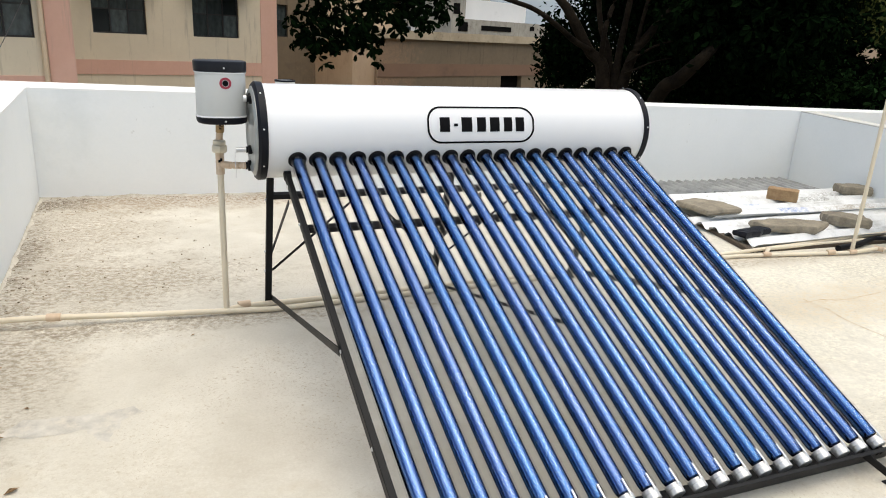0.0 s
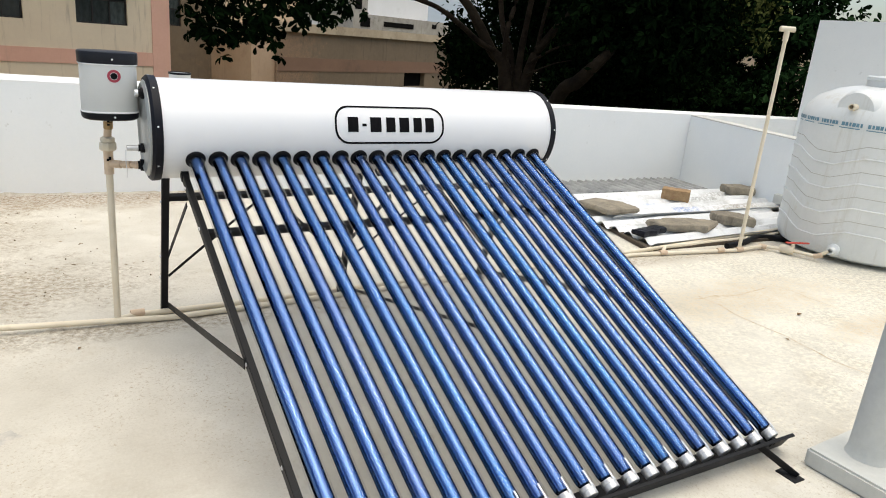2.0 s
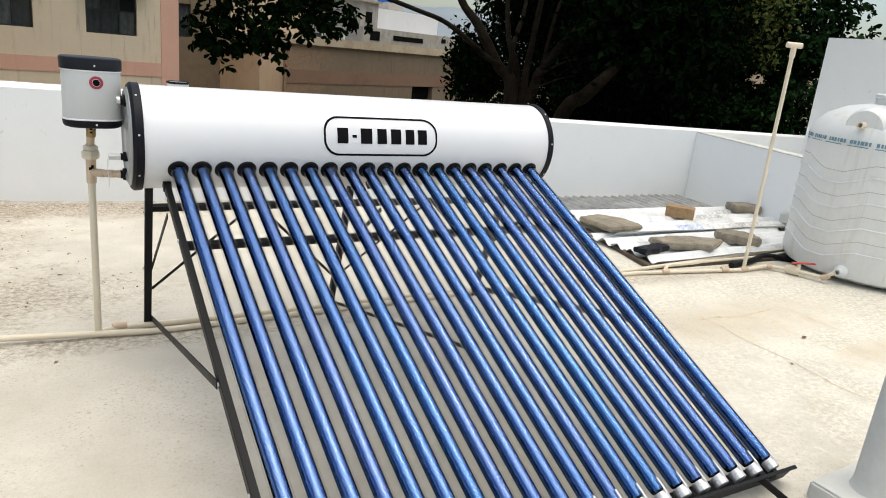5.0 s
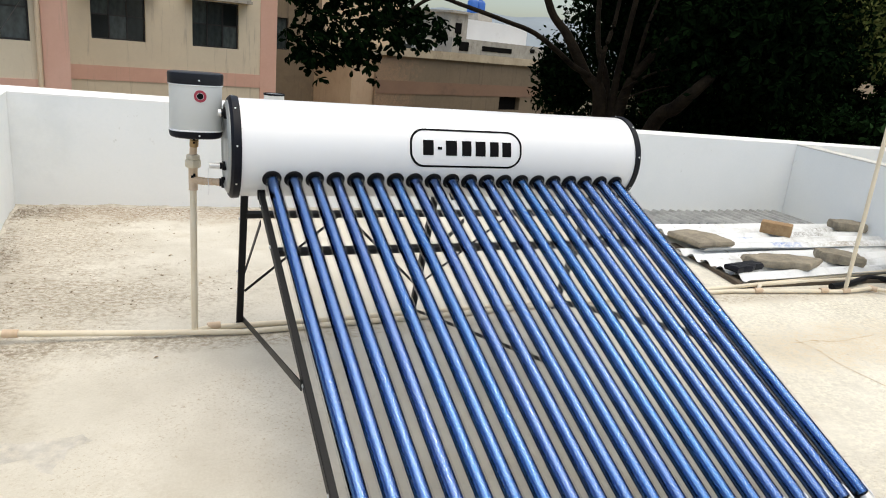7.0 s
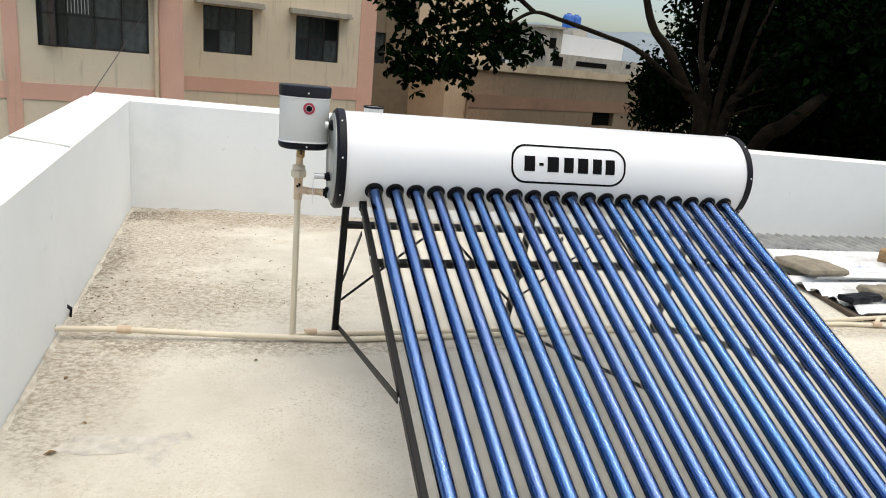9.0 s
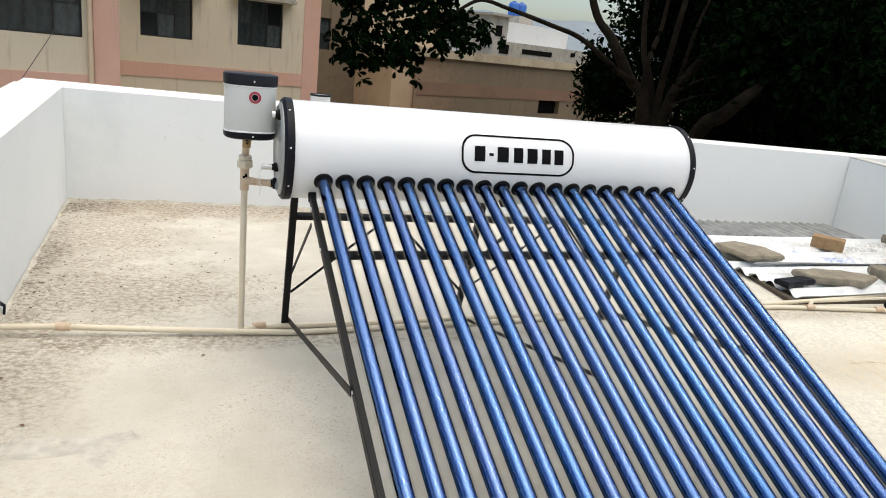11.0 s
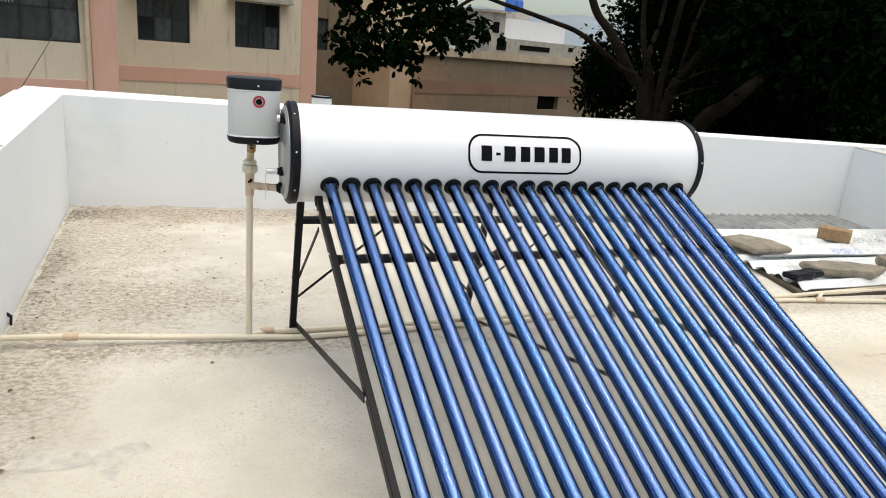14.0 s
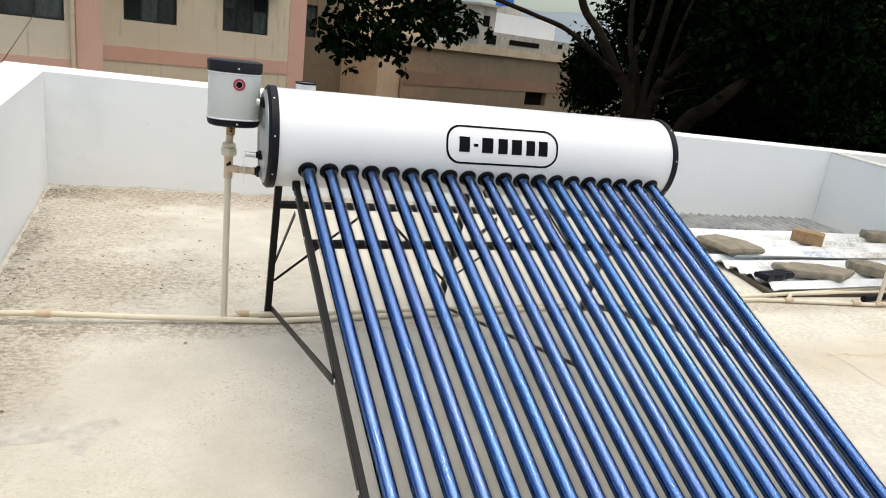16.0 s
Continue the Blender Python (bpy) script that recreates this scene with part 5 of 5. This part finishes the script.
H2 = Face(11.5, 38.0, 18)
bm = B()
H2.block(bm, 0.0, 4.2, -6, 0, GROUND, 1.9)
part("wall", bm, M_WHITEB, far2, "", False)
bm = B()
H2.block(bm, -0.2, 4.4, -6.2, 0.3, 1.9, 2.1)
part("roof", bm, M_CONC, far2, "flat grey roof", False)
for s in (0.6, 1.8, 3.0):
    bm = B()
    H2.block(bm, s, s + 0.6, 0.0, 0.04, 0.9, 1.6)
    part("window", bm, M_WIN, far2, "", False)
far3 = thing("beige_house", "beige house glimpsed through the trees", "house")
H3 = Face(21.0, 14.5, -40)
bm = B()
H3.block(bm, 0.0, 6.0, -6, 0, GROUND, 2.6)
part("wall", bm, M_PEACH, far3, "", False)
bm = B()
H3.block(bm, -0.2, 6.2, -6.2, 0.3, 2.6, 2.8)
part("roof", bm, M_CONC, far3, "flat roof", False)

bm = B()
n = 160
prev = None
for k in range(n + 1):
    a = radians(-40 + 130 * k / n)
    hgt = 48 + 16 * noise.noise((k * 0.07, 0.3, 0)) + 6 * noise.noise((k * 0.3, 2, 0))
    cur = [bm.verts.new((rr * math.sin(a), rr * math.cos(a), z)) for rr, z in ((700, GROUND), (900, hgt * 0.7), (1000, hgt), (1400, GROUND))]
    if prev:
        for j in range(3):
            bm.faces.new((prev[j], cur[j], cur[j + 1], prev[j + 1]))
    prev = cur
structure("backdrop", bm, M_HILL, "low scrub-covered hills on the horizon", "hills")


# ---- trees ----
def leaf_mesh(name, pos, size, rng, material, droop=0.0):
    """Many small pointed leaves at the given places, as one crown."""
    n = len(pos)
    a = rng.normal(size=(n, 3))
    a[:, 2] -= droop
    a /= np.linalg.norm(a, axis=1)[:, None]
    b = rng.normal(size=(n, 3))
    b -= (b * a).sum(1)[:, None] * a
    b /= np.linalg.norm(b, axis=1)[:, None]
    L = size * rng.uniform(0.6, 1.3, (n, 1))
    W = L * rng.uniform(0.20, 0.32, (n, 1))
    nrm = np.cross(a, b)
    v = np.stack([pos, pos + a * L * 0.45 + b * W + nrm * L * 0.08, pos + a * L, pos + a * L * 0.45 - b * W + nrm * L * 0.08], 1).reshape(-1, 3)
    f = np.arange(4 * n).reshape(n, 4)
    me = bpy.data.meshes.new(name)
    me.from_pydata(v.tolist(), [], f.tolist())
    me.materials.append(material)
    return me


def rosettes(parent, name, tips, size, per, rng, material, label):
    """Broad folded leaves fanned round drooping twig tips, as one crown."""
    def unit(v):
        return v / np.linalg.norm(v, axis=1)[:, None]
    n = len(tips)
    ax = unit(rng.normal(size=(n, 3)) * (1, 1, 0.5) - (0, 0, 0.55))
    u = unit(np.cross(ax, rng.normal(size=(n, 3))))
    w = np.cross(ax, u)
    ax, u, w, at = (np.repeat(q, per, 0) for q in (ax, u, w, tips))
    t = rng.uniform(0, 2 * math.pi, (n * per, 1))
    a = unit(ax * rng.uniform(0.1, 1.1, (n * per, 1)) + u * np.cos(t) + w * np.sin(t) - np.array((0, 0, 0.3)))
    b = unit(np.cross(a, ax + rng.normal(size=a.shape) * 0.35))
    up = np.cross(a, b)
    L = size * rng.uniform(0.65, 1.25, (n * per, 1))
    W = L * rng.uniform(0.19, 0.27, (n * per, 1))
    at = at + a * L * 0.15
    v = np.stack([at, at + a * L * 0.42 + b * W * 0.8 + up * W * 0.3, at + a * L * 0.72 + b * W + up * W * 0.3, at + a * L - up * L * 0.08, at + a * L * 0.72 - b * W + up * W * 0.3, at + a * L * 0.42 - b * W * 0.8 + up * W * 0.3], 1).reshape(-1, 3)
    k = np.arange(n * per)[:, None] * 6
    f = np.concatenate([k + (0, 1, 2, 3), k + (0, 3, 4, 5)])
    me = bpy.data.meshes.new(name)
    me.from_pydata(v.tolist(), [], f.tolist())
    me.materials.append(material)
    ob = new(name, me)
    ob.parent = parent
    return tagged(ob, label)


def outer_sprays(parent, centre, radii, count, size, seed, material, label):
    """Rosettes on the side of a crown that faces the open roof."""
    rng = np.random.default_rng(seed)
    d = rng.normal(size=(count * 4, 3))
    d /= np.linalg.norm(d, axis=1)[:, None]
    d = d[(d @ np.array((-0.7, -0.7, 0.05))) > 0.0][:count]
    hubs = np.array(centre) + d * rng.uniform(0.86, 1.06, (len(d), 1)) * np.array(radii)
    tips = (hubs[:, None, :] + rng.normal(size=(len(d), 13, 3)) * (0.26, 0.26, 0.13)).reshape(-1, 3)
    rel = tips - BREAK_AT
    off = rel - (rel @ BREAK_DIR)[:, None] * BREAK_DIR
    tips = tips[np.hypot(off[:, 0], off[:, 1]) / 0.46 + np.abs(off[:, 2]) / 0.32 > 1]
    return rosettes(parent, "spray", tips, size, 8, rng, material, label)


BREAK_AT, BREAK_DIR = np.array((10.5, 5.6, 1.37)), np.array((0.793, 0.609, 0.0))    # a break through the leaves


def crown(parent, centre, radii, clumps, per, spread, size, seed, material, hollow=0.45, label=""):
    rng = np.random.default_rng(seed)
    d = rng.normal(size=(clumps, 3))
    d /= np.linalg.norm(d, axis=1)[:, None]
    r = rng.uniform(hollow, 1.0, (clumps, 1)) ** 0.7
    c = np.array(centre) + d * r * np.array(radii)
    pos = (c[:, None, :] + rng.normal(size=(clumps, per, 3)) * spread * rng.uniform(0.6, 1.3, (clumps, 1, 1))).reshape(-1, 3)
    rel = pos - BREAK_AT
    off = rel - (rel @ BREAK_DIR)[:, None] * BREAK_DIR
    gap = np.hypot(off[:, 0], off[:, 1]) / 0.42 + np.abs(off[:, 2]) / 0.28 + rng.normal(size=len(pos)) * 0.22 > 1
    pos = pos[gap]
    ob = new("crown", leaf_mesh("crown", pos, size, rng, material))
    ob.parent = parent
    return tagged(ob, label)


def limb(parent, pts, radii, name="limb"):
    bm = B()
    p, r = smooth_path(pts, radii, 6)
    r = [q * (1 + 0.10 * noise.noise((v.x * 3, v.y * 3, v.z * 3))) for q, v in zip(r, p)]
    sweep(bm, p, r, 12)
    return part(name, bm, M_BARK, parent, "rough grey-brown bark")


E = Vector((-0.28, -2.72, 1.366))


def polar(az, el, d):
    """A place by bearing, elevation and distance from the terrace corner."""
    return E + Vector((math.sin(radians(az)), math.cos(radians(az)), math.tan(radians(el)))) * d


tree = thing("big_tree", "large spreading tree with dark leaves and forked trunk", "tree")
limb(tree, [(6.75, 7.25, GROUND), (6.66, 7.2, -1.5), (6.62, 7.14, -0.6), (6.60, 7.12, 0.30)], [0.32, 0.26, 0.21, 0.10], "trunk")
limb(tree, [(6.52, 7.10, -0.9), polar(34.3, -2.6, 11.95), polar(33.0, -0.8, 11.9), polar(31.1, 2.1, 11.8), polar(29.3, 4.5, 11.8), polar(27, 12, 12)], [0.15, 0.115, 0.09, 0.075, 0.06, 0.045])
limb(tree, [(6.60, 7.12, -0.9), polar(34.7, -2.0, 12.1), polar(33.6, 1.5, 12.2), polar(33.2, 6, 12.4), polar(34, 14, 13)], [0.10, 0.07, 0.045, 0.04, 0.03])
limb(tree, [(6.62, 7.12, -0.9), polar(35.3, -1.9, 12.0), polar(35.5, 1.0, 12), polar(35.9, 5, 12), polar(36.5, 10, 12.2)], [0.10, 0.065, 0.05, 0.045, 0.03])
limb(tree, [(6.66, 7.14, -0.9), polar(36.1, -2.2, 12.0), polar(37.4, 0.6, 12.1), polar(39.5, 3.2, 12.3), polar(42, 5.6, 12.6), polar(45, 9, 13)], [0.12, 0.09, 0.068, 0.058, 0.05, 0.03])
limb(tree, [polar(34.0, -2.2, 11.95), polar(34.1, 1.0, 11.8), polar(34.6, 3.6, 12.0), polar(34.9, 9, 12.2)], [0.055, 0.04, 0.034, 0.02])
limb(tree, [polar(36.5, -1.2, 12.05), polar(37.0, 3.0, 12.0), polar(38.0, 7.0, 12.2)], [0.04, 0.03, 0.02])
limb(tree, [(6.62, 7.15, -2.0), polar(38.4, -4.7, 11.2), polar(40.2, -2.5, 10.8), polar(42.0, -0.4, 10.6), polar(42.6, 0.3, 11.2), polar(43.4, 1.6, 13.0)], [0.17, 0.115, 0.10, 0.075, 0.045, 0.02])
limb(tree, [polar(36.0, -1.6, 11.9), polar(38.0, -0.2, 11.5), polar(40.0, 0.4, 11.3), polar(42.0, 0.5, 11.2)], [0.022, 0.018, 0.014, 0.006])
limb(tree, [polar(36.0, -2.4, 11.9), polar(38.0, -1.4, 11.5), polar(39.4, -1.0, 11.3)], [0.018, 0.012, 0.005])
limb(tree, [polar(33.4, -0.9, 11.9), polar(31.9, -0.2, 11.6), polar(30.4, 0.9, 11.3), polar(28.5, 2.05, 11.0), polar(26.3, 2.7, 10.6), polar(22.8, 3.6, 10.3), polar(20.6, 4.0, 10.1), polar(18.8, 3.0, 10.0), polar(17.2, 1.9, 10.0), polar(14.5, 1.8, 10.0), polar(12.0, 1.2, 10.0)], [0.05, 0.046, 0.042, 0.036, 0.032, 0.028, 0.025, 0.022, 0.018, 0.012, 0.007])
limb(tree, [polar(20.6, 4.0, 10.1), polar(17.5, 6.0, 10.0), polar(14, 7.0, 10.0), polar(10, 6.5, 10)], [0.036, 0.025, 0.018, 0.009])
rng = np.random.default_rng(5)
CL = ((9.8, 6.2), (10.2, 4.0), (12.0, 4.8), (11.4, 2.4), (12.3, 0.6), (11.0, -1.0), (11.9, -1.3), (13.6, 3.2), (14.0, 5.4), (14.6, 1.4), (14.8, -0.4), (15.3, -0.8), (16.2, 3.4), (16.6, 1.3), (17.8, 2.3), (18.6, 1.0), (19.2, 2.6), (20.4, 1.5), (17.5, 4.6), (13.0, 7.5), (16, 7.5), (10.3, 0.6), (8.9, 5.2))
tips = []
for az, el in CL:
    c = np.array(polar(az, el, 10.0 + rng.uniform(-0.4, 0.4)))
    tips.append(c + rng.normal(size=(22, 3)) * (0.17, 0.28, 0.11))
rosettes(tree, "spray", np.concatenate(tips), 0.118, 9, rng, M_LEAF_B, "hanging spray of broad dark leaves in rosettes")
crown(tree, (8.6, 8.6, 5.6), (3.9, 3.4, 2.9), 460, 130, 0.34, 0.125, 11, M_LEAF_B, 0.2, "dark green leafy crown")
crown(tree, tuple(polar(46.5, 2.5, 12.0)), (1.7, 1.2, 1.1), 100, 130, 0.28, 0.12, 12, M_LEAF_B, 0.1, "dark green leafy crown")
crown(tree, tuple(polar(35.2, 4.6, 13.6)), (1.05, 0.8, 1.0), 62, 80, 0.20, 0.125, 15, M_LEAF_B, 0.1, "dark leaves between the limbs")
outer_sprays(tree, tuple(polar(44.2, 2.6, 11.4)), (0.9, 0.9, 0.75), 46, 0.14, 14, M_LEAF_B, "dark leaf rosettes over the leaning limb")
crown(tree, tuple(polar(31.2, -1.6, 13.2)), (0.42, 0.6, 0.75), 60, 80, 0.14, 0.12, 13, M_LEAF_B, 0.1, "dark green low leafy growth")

t2 = thing("broad_tree", "dense dark green tree behind the roof", "tree")
limb(t2, [(13.0, 8.6, GROUND), (12.9, 8.5, -1.0), (12.7, 8.4, 1.5), (12.6, 8.3, 4.0)], [0.3, 0.22, 0.16, 0.05], "trunk")
for q in ((1.8, -0.8, 1.2), (-1.9, -0.5, 1.0), (0.3, 1.8, 1.8), (-0.8, -1.8, 0.6)):
    limb(t2, [(12.85, 8.45, -0.6), (12.8 + q[0] * 0.5, 8.4 + q[1] * 0.5, q[2] * 0.5), (12.8 + q[0], 8.4 + q[1], q[2] + 0.6)], [0.12, 0.08, 0.03])
crown(t2, (12.3, 8.5, 0.9), (2.8, 2.8, 3.4), 560, 150, 0.34, 0.13, 21, M_LEAF_B, 0.1, "dense green crown with shade in its leaf colour")
outer_sprays(t2, (12.3, 8.5, 0.9), (3.1, 3.1, 3.7), 150, 0.15, 23, M_LEAF_F, "leaf rosettes painted a lighter, lit green on the outer crown")
crown(t2, tuple(polar(51.2, 3.5, 12.4)), (0.75, 0.6, 0.60), 34, 80, 0.13, 0.10, 22, M_LEAF_Y, 0.1, "yellow-green outer sprays with sunlight in their colour")
t3 = thing("broad_tree", "dense dark green tree between the houses", "tree")
limb(t3, [(12.4, 13.2, GROUND), (12.5, 13.1, 0.0), (12.4, 13.0, 4.0)], [0.35, 0.24, 0.06], "trunk")
for q in ((2.0, -0.8, 1.2), (-2.0, -0.5, 1.6), (0.3, 1.8, 1.8), (-0.8, -1.8, 0.6)):
    limb(t3, [(12.45, 13.1, -0.6), (12.4 + q[0] * 0.5, 13.0 + q[1] * 0.5, q[2] * 0.5), (12.4 + q[0], 13.0 + q[1], q[2] + 0.8)], [0.14, 0.09, 0.03])
crown(t3, (13.6, 12.6, 1.8), (4.1, 3.6, 4.6), 640, 170, 0.42, 0.14, 31, M_LEAF_B, 0.1, "dense green crown with shade in its leaf colour")
t4 = thing("broad_tree", "lighter green tree rising behind the others", "tree")
limb(t4, [(15.8, 10.6, GROUND), (15.8, 10.5, 0.0), (15.7, 10.4, 4.0)], [0.3, 0.2, 0.06], "trunk")
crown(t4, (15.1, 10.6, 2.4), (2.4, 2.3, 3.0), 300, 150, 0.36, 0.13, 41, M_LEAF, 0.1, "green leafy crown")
